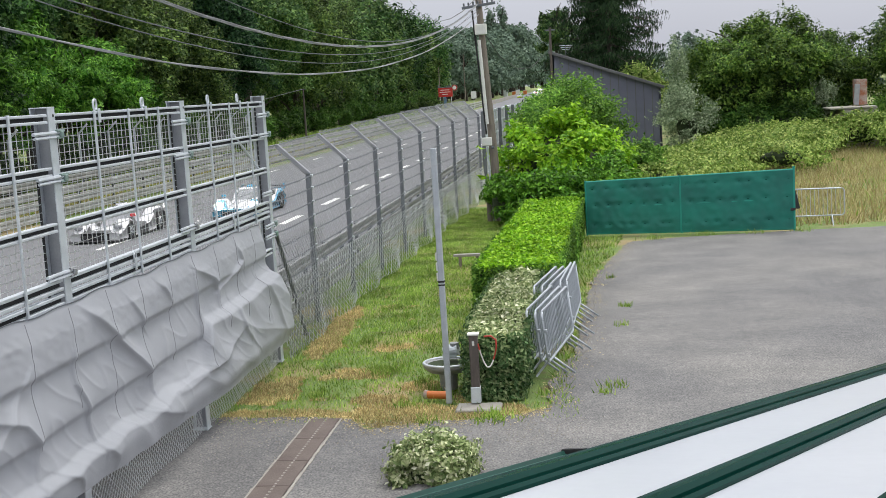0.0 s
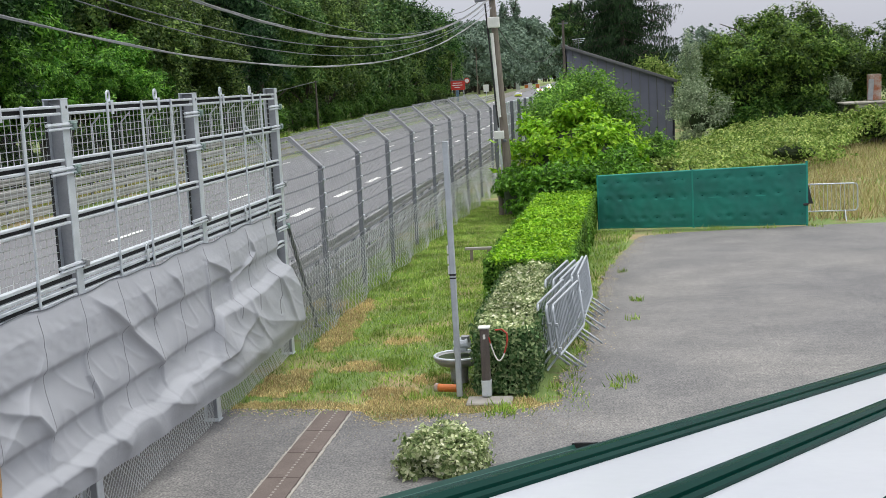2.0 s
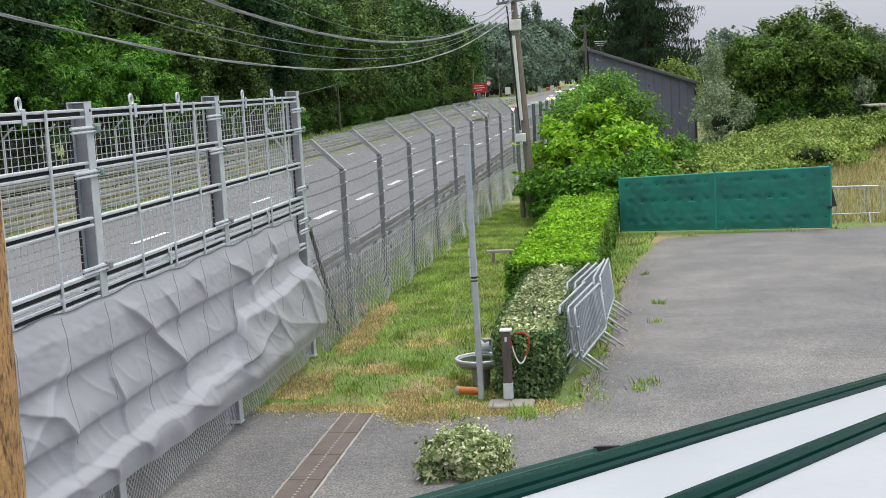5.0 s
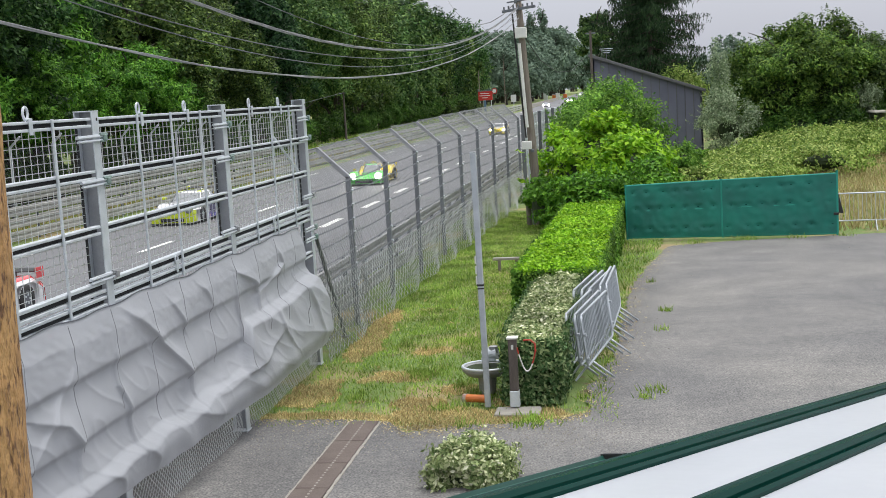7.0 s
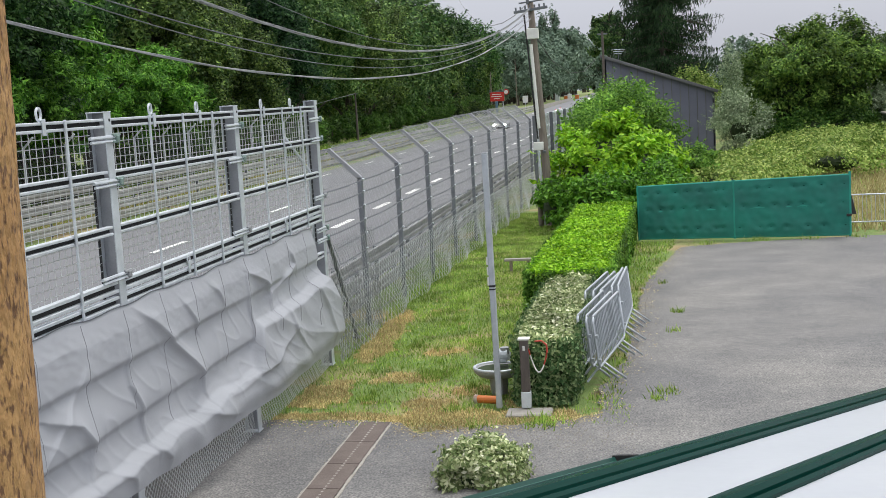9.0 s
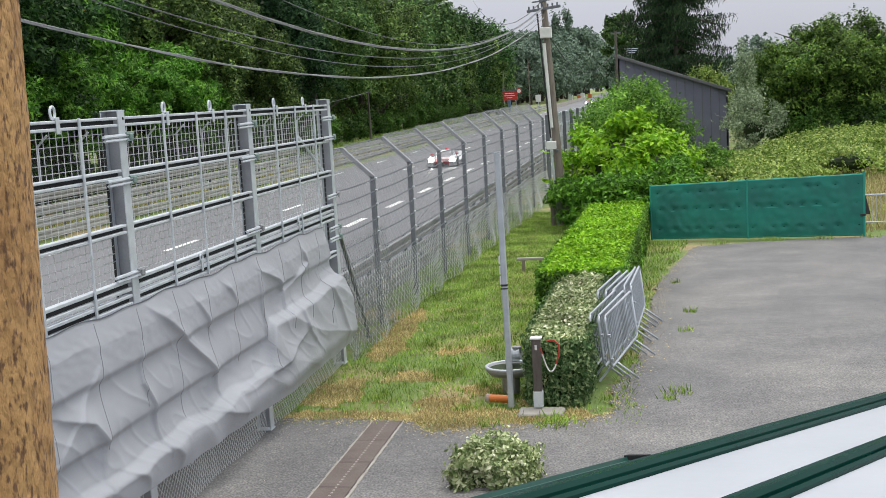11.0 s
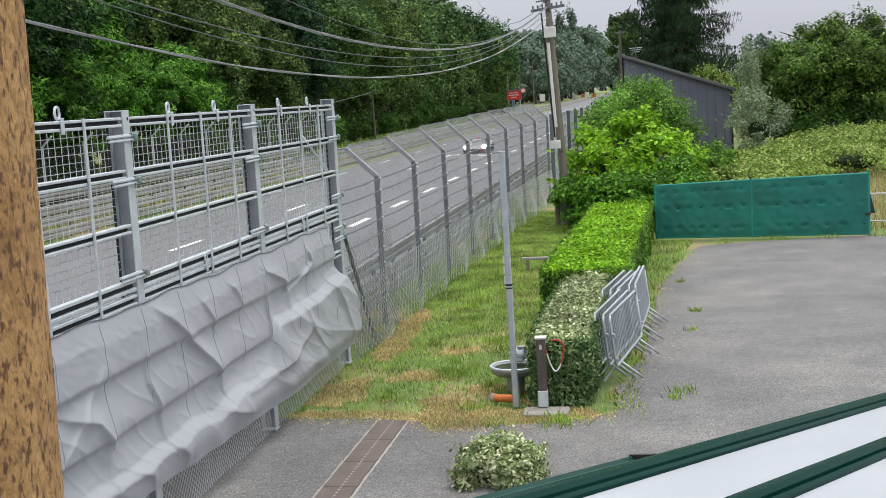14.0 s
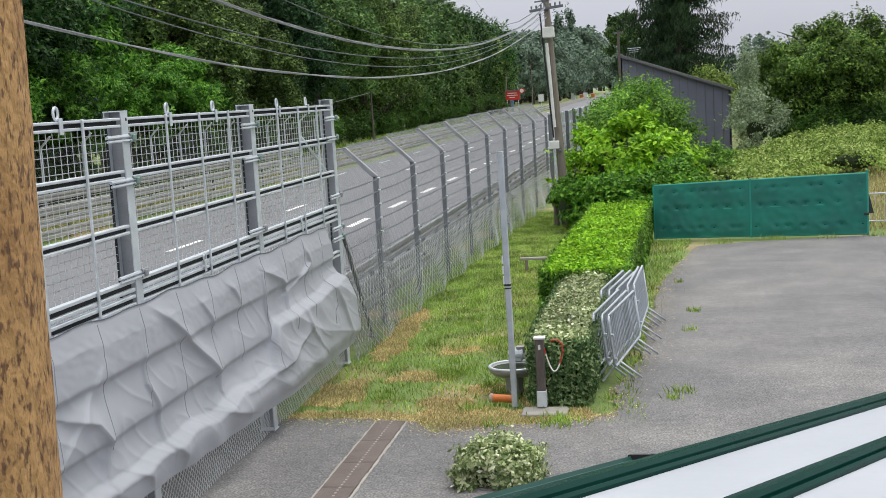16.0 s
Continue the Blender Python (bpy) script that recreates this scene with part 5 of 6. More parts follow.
# Sides take a darker leaf colour to show their shade; the top stays bright.
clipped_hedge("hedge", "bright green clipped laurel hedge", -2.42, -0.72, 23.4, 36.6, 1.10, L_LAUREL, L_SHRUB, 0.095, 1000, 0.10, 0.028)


def shrub(name, label, c, r, leaf, size, count, lumps=30, spread=0.34, core=0.74, slim=0.5, category="shrub", droop=0.0):
    t = thing(name, label, category, pose(c[0], c[1], 0))
    p, nrm = shell_points(count, (0, 0, r[2] * 0.46), (r[0] * 0.84, r[1] * 0.84, r[2] * 0.44), lumps, spread, -0.9)
    p, nrm = with_shoots(p, nrm, np.array([0, 0, r[2] * 0.35]), count // 45, 0.11 * (r[0] + r[2]), 9)
    p[:, 2] = np.abs(p[:, 2]) + 0.02
    part("leaves", leaf_mesh("leaves", p, nrm, size, leaf, slim, 0.6, droop), None, t)
    # Dark lump inside the shrub, coloured as the shade behind its leaves.
    part("inner_growth", blob((0, 0, r[2] * 0.43), (r[0] * core * 0.92, r[1] * core * 0.92, r[2] * 0.46 * core + 0.02)), DARK_FILL, t)
    g = Geo()
    for k in range(4):
        a = 1.6 * k
        g.rod((0.1 * math.cos(a), 0.1 * math.sin(a), -0.02), (r[0] * 0.4 * math.cos(a), r[1] * 0.4 * math.sin(a), r[2] * 0.55), 0.03, 5, 0.015)
    part("stems", g, BARK, t)
    return t


clipped_hedge("shrub", "small clipped variegated shrub standing in the yard", -2.46, -1.62, 13.5, 14.25, 0.34, L_VARIEG, L_VARIEG, 0.068, 5000, 0.10, 0.0, 2.2)
shrub("shrub", "large bright green laurel bush behind the gate", (-1.1, 43.2), (2.4, 3.2, 3.65), L_LAUREL, 0.22, 17000, 70, 0.26, 0.72)
# Low laurels wear the darker leaf copy as shade under the big bush.
shrub("shrub", "lower laurel growth round the pole foot, shade in its colour", (-2.75, 40.4), (1.0, 1.4, 1.75), L_LAUREL_SHADED, 0.16, 9000, 40, 0.42, 0.7)
shrub("shrub", "laurel between pole and hedge in shade-dark green", (-1.3, 39.0), (1.7, 1.3, 1.9), L_LAUREL_SHADED, 0.16, 9000, 44, 0.45, 0.6)
shrub("shrub", "laurel behind the gate in shade-dark green", (0.55, 40.0), (1.2, 1.3, 2.25), L_LAUREL_SHADED, 0.16, 7000, 36, 0.42, 0.7)
shrub("shrub", "tall mid-green shrub before the shed", (-1.0, 57), (2.7, 3.4, 4.85), L_SHRUB, 0.17, 20000, 90, 0.34, 0.66)
shrub("shrub", "tall mid-green shrub before the shed", (-2.0, 64), (1.8, 3.0, 4.6), L_SHRUB, 0.17, 11000, 60, 0.36, 0.66)
shrub("shrub", "mid-green shrub beside the shed", (1.9, 52), (1.25, 1.6, 2.2), L_SHRUB, 0.15, 8000, 50, 0.36, 0.66)
shrub("shrub", "silvery willow-leaved shrub beside the shed", (5.45, 69.5), (1.85, 1.6, 4.1), L_SILVER, 0.16, 7000, 44, 0.30, 0.35, 0.35)
shrub("shrub", "silvery willow-leaved shrub, tall and thin", (5.2, 70.2), (0.95, 0.9, 7.0), L_SILVER, 0.15, 3600, 34, 0.30, 0.15, 0.35)
shrub("shrub", "small silvery shrub beside the hut", (13.3, 71.5), (0.9, 0.8, 4.5), L_SILVER, 0.15, 4000, 40, 0.3, 0.3, 0.35)
for i in range(48):
    u = i / 47
    x = 2.6 + 17 * R.random()
    y = 47 + 0.6 * x + 16 * R.random()
    if x > 8.5 and y < 56 + (x - 8.5) * 0.6:
        y += 9
    if y < 72 and 0.172 < x / y < 0.235:
        x -= 4.5
    shrub("bramble", "low tangled bramble mound in the dry grass", (x, y), (1.7 + 0.9 * R.random(), 1.6 + R.random(), 0.35 + 0.5 * R.random() + 0.09 * x + 0.012 * (y - 46)), L_BRAMBLE, 0.17, 2600, 30, 0.50, 0.45)


def tree_meshes(name, r, h, trunk_h, leaf, size, count, lumps, spread=0.30, slim=0.6, corners=3, boughs=0):
    """Trunk with limbs, and a crown of leaves in clumps; shared by alike trees."""
    g = Geo()
    pts = [(0.12 * math.sin(k * 1.1), 0.12 * math.cos(k * 1.7) - 0.12, h * 0.82 * k / 6) for k in range(7)]
    g.tube(pts, [max(0.05, 0.026 * h * (1 - k / 6.5)) for k in range(7)], 8)
    for k in range(9):
        a = k * 2.4
        z = trunk_h + (h - trunk_h) * 0.09 * k
        rr = r * R.uniform(0.35, 0.55)
        g.tube([(0, 0, z), (rr * 0.5 * math.cos(a), rr * 0.5 * math.sin(a), z + 0.12 * h), (rr * math.cos(a), rr * math.sin(a), z + 0.17 * h)], [0.010 * h, 0.006 * h, 0.002 * h], 5)
    tr = mesh_of("trunk", g, BARK)
    half = (h - trunk_h) / 2
    p, nrm = shell_points(count, (0, 0, trunk_h + half * 0.94), (r * 0.86, r * 0.86, half * 0.86), lumps, spread, -0.75, boughs)
    p, nrm = with_shoots(p, nrm, np.array([0, 0, h * 0.4]), count // 40, 0.045 * (r + h), 9, 0.35)
    return tr, leaf_mesh("crown", p, nrm, size, leaf, slim, 0.55, 0.0, corners)


def tree(ms, label, x, y, s=1.0, rz=0.0, group="", core=None):
    t = thing("tree", label, "tree", pose(x, y, -0.05, 0, 0, rz) @ Matrix.Diagonal((s, s, s, 1)), group)
    part("trunk", ms[0], None, t)
    part("crown", ms[1], None, t)
    if core:
        part("inner_growth", core, None, t)
    return t


T_A = tree_meshes("wood_a", 5.8, 18, 1.0, L_WOOD, 0.27, 26000, 230, 0.15, boughs=24)
T_B = tree_meshes("wood_b", 5.4, 16, 0.8, L_OAK, 0.26, 26000, 230, 0.16, boughs=24)
T_C = tree_meshes("wood_c", 4.8, 20, 0.8, L_DEEP, 0.27, 26000, 230, 0.15, boughs=24)
T_L = tree_meshes("wood_l", 5.6, 17, 0.8, L_LIGHT, 0.26, 26000, 230, 0.16, boughs=24)
F_A = tree_meshes("wood_a", 5.8, 18, 1.0, L_WOOD, 0.50, 6500, 120, 0.22)
F_B = tree_meshes("wood_b", 5.4, 16, 0.8, L_OAK, 0.48, 6500, 120, 0.22)
F_L = tree_meshes("wood_l", 5.6, 17, 0.8, L_LIGHT, 0.48, 6500, 120, 0.22)
T_F = tree_meshes("fresh", 3.9, 9.3, 2.6, L_FRESH, 0.30, 13000, 80, 0.22, 0.35)
T_S = tree_meshes("undergrowth", 3.7, 9.0, 0.2, L_UNDER, 0.45, 3600, 70, 0.28)
T_T = tree_meshes("thicket", 4.0, 9.0, 0.2, L_THICK, 0.20, 28000, 120, 0.24)
T_U = tree_meshes("thicket", 3.7, 9.4, 0.2, L_OAK, 0.20, 26000, 130, 0.23)
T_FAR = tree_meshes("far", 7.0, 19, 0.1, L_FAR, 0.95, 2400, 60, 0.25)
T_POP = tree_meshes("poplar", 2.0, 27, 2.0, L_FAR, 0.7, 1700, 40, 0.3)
# Dark lump for thicket crowns, added as their inner shade.
T_CORE = mesh_of("inner_growth", blob((0, 0, 4.6), (1.9, 1.9, 2.5), 16, 11, 0.25), DARK_FILL)
WOOD = {"dark": (T_A, F_A, "tall dark green broadleaf tree of the roadside wood"), "oak": (T_B, F_B, "olive-brown oak of the roadside wood"), "deep": (T_C, F_A, "tall narrow blue-green tree of the roadside wood"), "light": (T_L, F_L, "lighter green lime tree of the roadside wood")}


def wood_kind(y):
    """The stand changes along the road: dark, then oaks, then blue-green, then lighter trees."""
    for end, kind in ((72, "dark"), (104, "oak"), (126, "deep"), (152, "light"), (176, "oak"), (215, "light")):
        if y < end:
            return kind
    return ("light", "dark", "oak")[int(R.integers(0, 3))]


for row in range(2):
    for i in range(32):
        y = 34 + (6.5 + 0.17 * i) * i + R.normal(0, 1.5) + row * 4
        x = -33.0 - row * 6.5 + bend(y) - 0.035 * max(0, y - 60) + R.normal(0, 1.0)
        near, far, label = WOOD[wood_kind(y + R.normal(0, 5))]
        tree(near if row == 0 and 40 < y < 175 else far, label, x, y, R.uniform(0.85, 1.12) * (1.0 + 0.12 * row) * (1.32 if 118 < y < 400 else 1.0), R.uniform(0, 360), "roadside wood")
for x, y, s in ((-30.2, 55, 0.95), (-30.4, 61, 0.9), (-30.6, 67, 0.92), (-31.0, 73, 1.0), (-31.6, 80, 0.85), (-33, 58, 1.1), (-33.5, 65, 1.05), (-30.4, 49, 0.95), (-33.0, 60.0, 1.42), (-34.5, 63, 1.2)):
    tree(T_F, "fresh green ash tree at the wood's edge", x, y, s, R.uniform(0, 360), "roadside wood")
for i in range(62):
    y = 38 + 4.7 * i + R.normal(0, 1.5)
    shrub_x = -30.2 + bend(y) - 0.03 * max(0, y - 60) + R.normal(0, 0.5)
    tree(T_S, "dense green undergrowth at the wood's edge", shrub_x, y, R.uniform(0.30, 0.62), R.uniform(0, 360), "undergrowth")
for x, y, h in ((-36.5, 240, 4.2), (-33.6, 246, 3.4), (-34.8, 232, 3.0), (-31.8, 250, 2.6)):
    shrub("shrub", "brownish scrub below the red board", (x, y), (1.9, 1.6, h), L_OAK, 0.35, 1200, 24, 0.34, 0.6)
# trees far along the road, haze put into their leaf colour
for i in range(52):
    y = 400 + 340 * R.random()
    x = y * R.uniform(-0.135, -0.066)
    tree(T_FAR, "distant tree by the road with haze-pale leaf colour", min(x, -27 + bend(y) - 5), y, (0.052 * y + 4.6) / 19 * R.uniform(0.75, 1.02), R.uniform(0, 360), "distant trees")
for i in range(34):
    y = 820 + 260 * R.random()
    tree(T_FAR, "distant tree by the road with haze-pale leaf colour", min(y * R.uniform(-0.085, -0.05), -28 + bend(y) - 6), y, (0.050 * y + 4.6) / 19 * R.uniform(0.8, 1.05), R.uniform(0, 360), "distant trees")
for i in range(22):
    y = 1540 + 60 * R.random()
    tree(T_FAR, "distant tree closing the end of the road with haze-pale leaf colour", y * R.uniform(-0.056, 0.0), y, (0.034 * y + 4.6) / 19 * R.uniform(0.8, 1.1), R.uniform(0, 360), "distant trees")
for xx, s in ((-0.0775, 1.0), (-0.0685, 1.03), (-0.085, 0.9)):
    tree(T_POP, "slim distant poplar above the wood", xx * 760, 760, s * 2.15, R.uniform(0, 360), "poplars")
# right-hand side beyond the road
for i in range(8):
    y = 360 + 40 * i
    tree(T_FAR, "distant haze-pale tree along the edge of the track", -4.0 + bend(y) + 2.0 * R.random() - 0.012 * (y - 120), y, R.uniform(0.35, 0.5), R.uniform(0, 360), "track-side trees")
T_R = tree_meshes("roadside", 2.6, 12.6, 7.2, L_LIGHT, 0.28, 9000, 80, 0.24)
tree(T_R, "light broadleaf tree beside the spruce", -3.2, 132, 1.0, 40)
shrub("tree", "fresh yellow-green small tree behind the shed", (4.3, 100.5), (2.1, 1.6, 6.5), L_BRAMBLE, 0.22, 7000, 60, 0.3, 0.5, 0.5, "tree")
# Shrubs added at the thicket's foot, coloured dark as the shadow there.
for x, y, r in ((7.6, 70.6, 1.5), (9.4, 70.2, 1.8), (11.4, 70.4, 1.7), (13.0, 72.8, 1.5)):
    shrub("shrub", "shrub filling the thicket foot, shade put into its colour", (x, y), (r, r * 0.8, 3.0 + 0.5 * math.sin(3 * x)), L_UNDER, 0.18, 5000, 44, 0.34, 0.6)
for x, y, r in ((16.9, 70.5, 1.25), (17.6, 71, 1.6), (20.5, 73, 3.0)):
    shrub("shrub", "dense green shrub at the foot of the thicket", (x, y), (r, r * 0.9, 3.4 + 0.4 * math.sin(x)), L_SHRUB, 0.18, 7000, 50, 0.38, 0.6)
shrub("bramble", "bramble mound before the hut", (14.6, 67.6), (2.3, 0.9, 2.35), L_BRAMBLE, 0.17, 4000, 40, 0.5, 0.45)
# thicket of big bushes
for x, y, s in ((7.9, 74, 0.76), (8.9, 73, 0.90), (10.9, 73.5, 0.95), (9.6, 77, 0.92), (12.2, 75, 0.90), (14.0, 80, 0.84), (16.4, 84, 0.82), (20.6, 76, 0.95), (21.2, 77, 1.2), (17.2, 92, 0.70), (23.5, 80, 1.2), (26, 76, 1.3)):
    tree(T_U if x in (12.2, 21.2) else T_T, "dense mid-green bushy tree behind the brambles", x, y, s, R.uniform(0, 360), "thicket", T_CORE)
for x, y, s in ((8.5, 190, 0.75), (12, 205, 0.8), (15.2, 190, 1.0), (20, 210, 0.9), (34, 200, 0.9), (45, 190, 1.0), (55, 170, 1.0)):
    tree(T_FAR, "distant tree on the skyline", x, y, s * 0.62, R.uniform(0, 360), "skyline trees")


def spruce(x, y, h, r):
    t = thing("spruce_tree", "dark drooping spruce behind the shed", "tree", pose(x, y, 0))
    part("trunk", Geo().tube([(0, 0, h * k / 8) for k in range(9)], [0.32 * (1 - k / 8.6) for k in range(9)], 9), BARK, t)
    g, pts, nrm = Geo(), [], []
    tiers = 30
    for i in range(tiers):
        z = h * (0.10 + 0.88 * i / tiers)
        rr = r * (1 - (i / tiers) ** 1.25) * R.uniform(0.8, 1.12) + 0.25
        for k in range(11):
            a = R.uniform(0, 2 * math.pi)
            ln = rr * R.uniform(0.7, 1.1)
            e = (ln * math.cos(a), ln * math.sin(a), z - 0.16 * ln + 0.12 * ln * math.sin(k))
            g.tube([(0, 0, z), (e[0] * 0.6, e[1] * 0.6, z - 0.16 * ln), e], [0.05, 0.03, 0.012], 4)
            for q in range(150):
                u = 0.15 + 0.85 * R.random()
                w = R.normal(0, 0.16 * ln * (1.1 - u) + 0.10)
                pts.append((e[0] * u - math.sin(a) * w, e[1] * u + math.cos(a) * w, z + (e[2] - z) * u - abs(R.normal(0, 0.34))))
                nrm.append((math.cos(a) * 0.5, math.sin(a) * 0.5, 0.3))
    tagged(part("branchwork", g, BARK, t), kind="stuff")
    part("needles", leaf_mesh("needles", np.array(pts), np.array(nrm, float), 0.38, L_SPRUCE, 0.24, 0.5, 1.6, 3), None, t)


spruce(1.9, 106, 23, 7.2)
spruce(1.6, 116, 17, 4.2)


# ---- grass ----
def blades(name, label, pts, height, material, width=0.012):
    k = len(pts)
    a = R.uniform(0, 2 * math.pi, k)
    d = np.stack([np.cos(a), np.sin(a), 0 * a], 1)
    h = (np.asarray(height) * R.uniform(0.5, 1.4, k))[:, None]
    lean = np.stack([R.normal(0, 0.6, k), R.normal(0, 0.6, k), np.ones(k)], 1)
    v = np.stack([pts - d * width, pts + d * width, pts + lean * h * [0.7, 0.7, 1]], 1).reshape(-1, 3)
    me = bpy.data.meshes.new(name)
    me.from_pydata(v.tolist(), [], np.arange(3 * k).reshape(-1, 3).tolist())
    me.materials.append(material)
    return tagged(new(name, me), label, "grass", kind="stuff")


def scatter(count, x0, x1, y0, y1, keep):
    p = np.stack([R.uniform(x0, x1, count), R.uniform(y0, y1, count), np.full(count, -0.03)], 1)
    return p[[keep(*q[:2]) for q in p]]


DRY_SPOTS = ((-5.05, 21.6, 0.26, 1.0), (-5.2, 23.8, 0.26, 1.6), (-5.25, 18.2, 0.45, 0.8), (-3.0, 16.6, 0.75, 0.5), (-4.0, 19.3, 0.4, 0.3), (-1.7, 16.8, 0.8, 0.35), (-3.4, 17.6, 0.5, 0.25), (-4.6, 16.9, 0.9, 0.22), (-3.75, 21.3, 0.3, 0.35), (-2.8, 18.4, 0.25, 0.4))


def dry(x, y):
    k = 0.42 * noise.noise((x * 1.7, y * 1.7, 3)) + 0.3 * noise.noise((x * 4.1, y * 4.1, 6))
    for cx, cy, rx, ry in DRY_SPOTS:
        k += math.exp(-((x - cx) / rx) ** 2 - ((y - cy) / ry) ** 2)
    return k > 0.31 + 0.016 * max(0, y - 24)


pts = scatter(130000, -5.6, -0.3, 16.3, 46, lambda x, y: (x < -2.0 + 0.03 * (y - 17) or y < 17.3) and not (dry(x, y) and R.random() < 0.85) and R.random() < (0.35 + 0.05 * (y - 16) if y < 28 else 0.95))
blades("grass", "short green grass strip between fence and hedge", pts, 0.065, G_BLADE, 0.009)
pts = scatter(120000, -5.6, -0.6, 16.0, 27, lambda x, y: (x < -2.0 or y < 17.3) and dry(x, y))
blades("dry_grass", "thin straw-coloured dry grass patches", pts, 0.04, G_STRAW, 0.012)
pts = scatter(9000, -0.75, 1.6, 17, 36, lambda x, y: x < -0.42 + 0.02 * (y - 18) + (0.0 if y < 26 else 0.09 * (y - 26)) + 0.12 * noise.noise((x * 3, y * 3, 1)))
blades("grass", "green grass fringe along the hedge foot", pts, 0.10, G_BLADE)
pts = []
for cx, cy, rr, m_ in ((0.25, 18.0, 0.20, 60), (0.05, 17.6, 0.14, 40), (0.55, 24.5, 0.16, 50), (0.35, 28.2, 0.12, 30), (-1.5, 16.35, 0.35, 180), (1.7, 34.9, 0.4, 60), (3.2, 35.4, 0.35, 80), (0.45, 22.6, 0.12, 30), (4.6, 35.2, 0.3, 50), (-2.4, 16.25, 0.25, 60), (-0.85, 17.6, 0.2, 60), (5.9, 35.3, 0.3, 60)):
    q = R.normal(0, 1, (m_, 3)) * [rr * 0.5, rr * 0.5, 0] + [cx, cy, 0.0]
    pts.append(q)
for k in range(70):
    cx, cy = R.uniform(-4.6, -2.2), 17.2 + 16 * R.random() ** 1.4
    m_ = int(R.integers(25, 70))
    pts.append(R.normal(0, 1, (m_, 3)) * [0.09, 0.09, 0] + [cx, cy, -0.02])
blades("weeds", "small weed tufts growing from the asphalt", np.concatenate(pts), 0.105, G_BLADE, 0.010)
pts = scatter(42000, 1.5, 30, 36.6, 70, lambda x, y: noise.noise((x * 0.25, y * 0.2, 2)) > -0.45)
blades("dry_meadow", "tall pale dry meadow grass behind the gate", pts, 0.42, G_DRY, 0.022)
pts = scatter(9000, 1.5, 30, 36.5, 70, lambda x, y: True)
blades("meadow", "green grass among the dry meadow", pts, 0.28, G_BLADE, 0.022)
pts = scatter(24000, -26.0, -23.3, 20, 130, lambda x, y: True)
blades("verge_grass", "yellowish grass verge between the guardrails", pts, 0.22, G_DRY, 0.03)
pts = scatter(12000, -26.0, -23.3, 20, 130, lambda x, y: True)
blades("verge_grass", "green grass verge between the guardrails", pts, 0.20, G_BLADE, 0.03)
pts = scatter(9000, -30, -27.4, 60, 260, lambda x, y: True)
pts[:, 0] += [bend(y) - 0.03 * max(0, y - 60) for y in pts[:, 1]]
blades("verge_grass", "rough grass before the wood", pts, 0.6, G_BLADE, 0.06)

# grit and small stones lying on the asphalt
g = Geo()
for i in range(2600):
    if i < 1500:
        x, y = R.uniform(-5.4, -0.2), 16.3 - abs(R.normal(0, 0.9))
    elif i < 2100:
        y = R.uniform(17, 35)
        x = edge_of(SIDE, y) + abs(R.normal(0, 0.35))
    else:
        x, y = R.uniform(-5, 12), R.uniform(12, 35)
    r = R.uniform(0.006, 0.017)
    a = R.uniform(0, 6.28)
    vs = [(x + r * math.cos(a + k * 2.094), y + r * math.sin(a + k * 2.094), 0.001) for k in range(3)] + [(x, y, r * 1.1)]
    g.add(vs, [(0, 1, 3), (1, 2, 3), (2, 0, 3)])
tagged(new("gravel", mesh_of("gravel", g, CONCRETE)), "pale loose grit scattered on the asphalt", "gravel", kind="stuff")

# straw and leaf litter blown on the asphalt edge
pts = []
for k in range(2900):
    if k < 1500:
        x = R.uniform(-5.5, -0.7)
        pts.append((x, edge_of(FRONT, x) + 0.10 - abs(R.normal(0, 0.22)), 0.002))
    else:
        y = R.uniform(17, 34.5)
        pts.append((edge_of(SIDE, y) - 0.08 + abs(R.normal(0, 0.22)), y, 0.002))
tagged(new("leaf_litter", leaf_mesh("leaf_litter", np.array(pts) + [0, 0, 0.006], np.tile([0.0, 0.0, 1.0], (len(pts), 1)), 0.034, G_STRAW, 0.5, 0.18)), "straw and dead leaf litter along the asphalt edge", "litter", kind="stuff")


# ---- racing cars ----
HEAD = glow("headlamp_glow", (1.0, 0.97, 0.88), 150)
# Base grey is raised to put the reflected sky into the glass colour.
GLASS_GREY = mat("car_glass_sky_in_colour", (0.22, 0.23, 0.245), (0.28, 0.29, 0.305), 2, 20, 0.08, 0, 0, coat=1)
CARBON = mat("black_carbon", (0.02, 0.02, 0.022), (0.035, 0.035, 0.037), 8, 60, 0.35, 0, 0.02)


def paint(name, c):
    return mat(name, c, tuple(k * 0.85 for k in c), 2.5, 30, 0.25, 0, 0.0, coat=0.8)


P_WHITE = paint("white_car_paint", (0.74, 0.74, 0.76))
P_SILVER = paint("silver_grey_car_paint", (0.34, 0.34, 0.36))
P_RED = paint("red_car_paint", (0.62, 0.035, 0.045))
P_BLUE = paint("light_blue_car_paint", (0.12, 0.42, 0.62))
P_GREEN = paint("vivid_green_car_paint", (0.10, 0.60, 0.08))
P_YELLOW = paint("yellow_car_paint", (0.75, 0.58, 0.02))
P_LIME = paint("lime_yellow_car_paint", (0.60, 0.72, 0.03))
P_VIOLET = paint("violet_car_paint", (0.11, 0.10, 0.42))


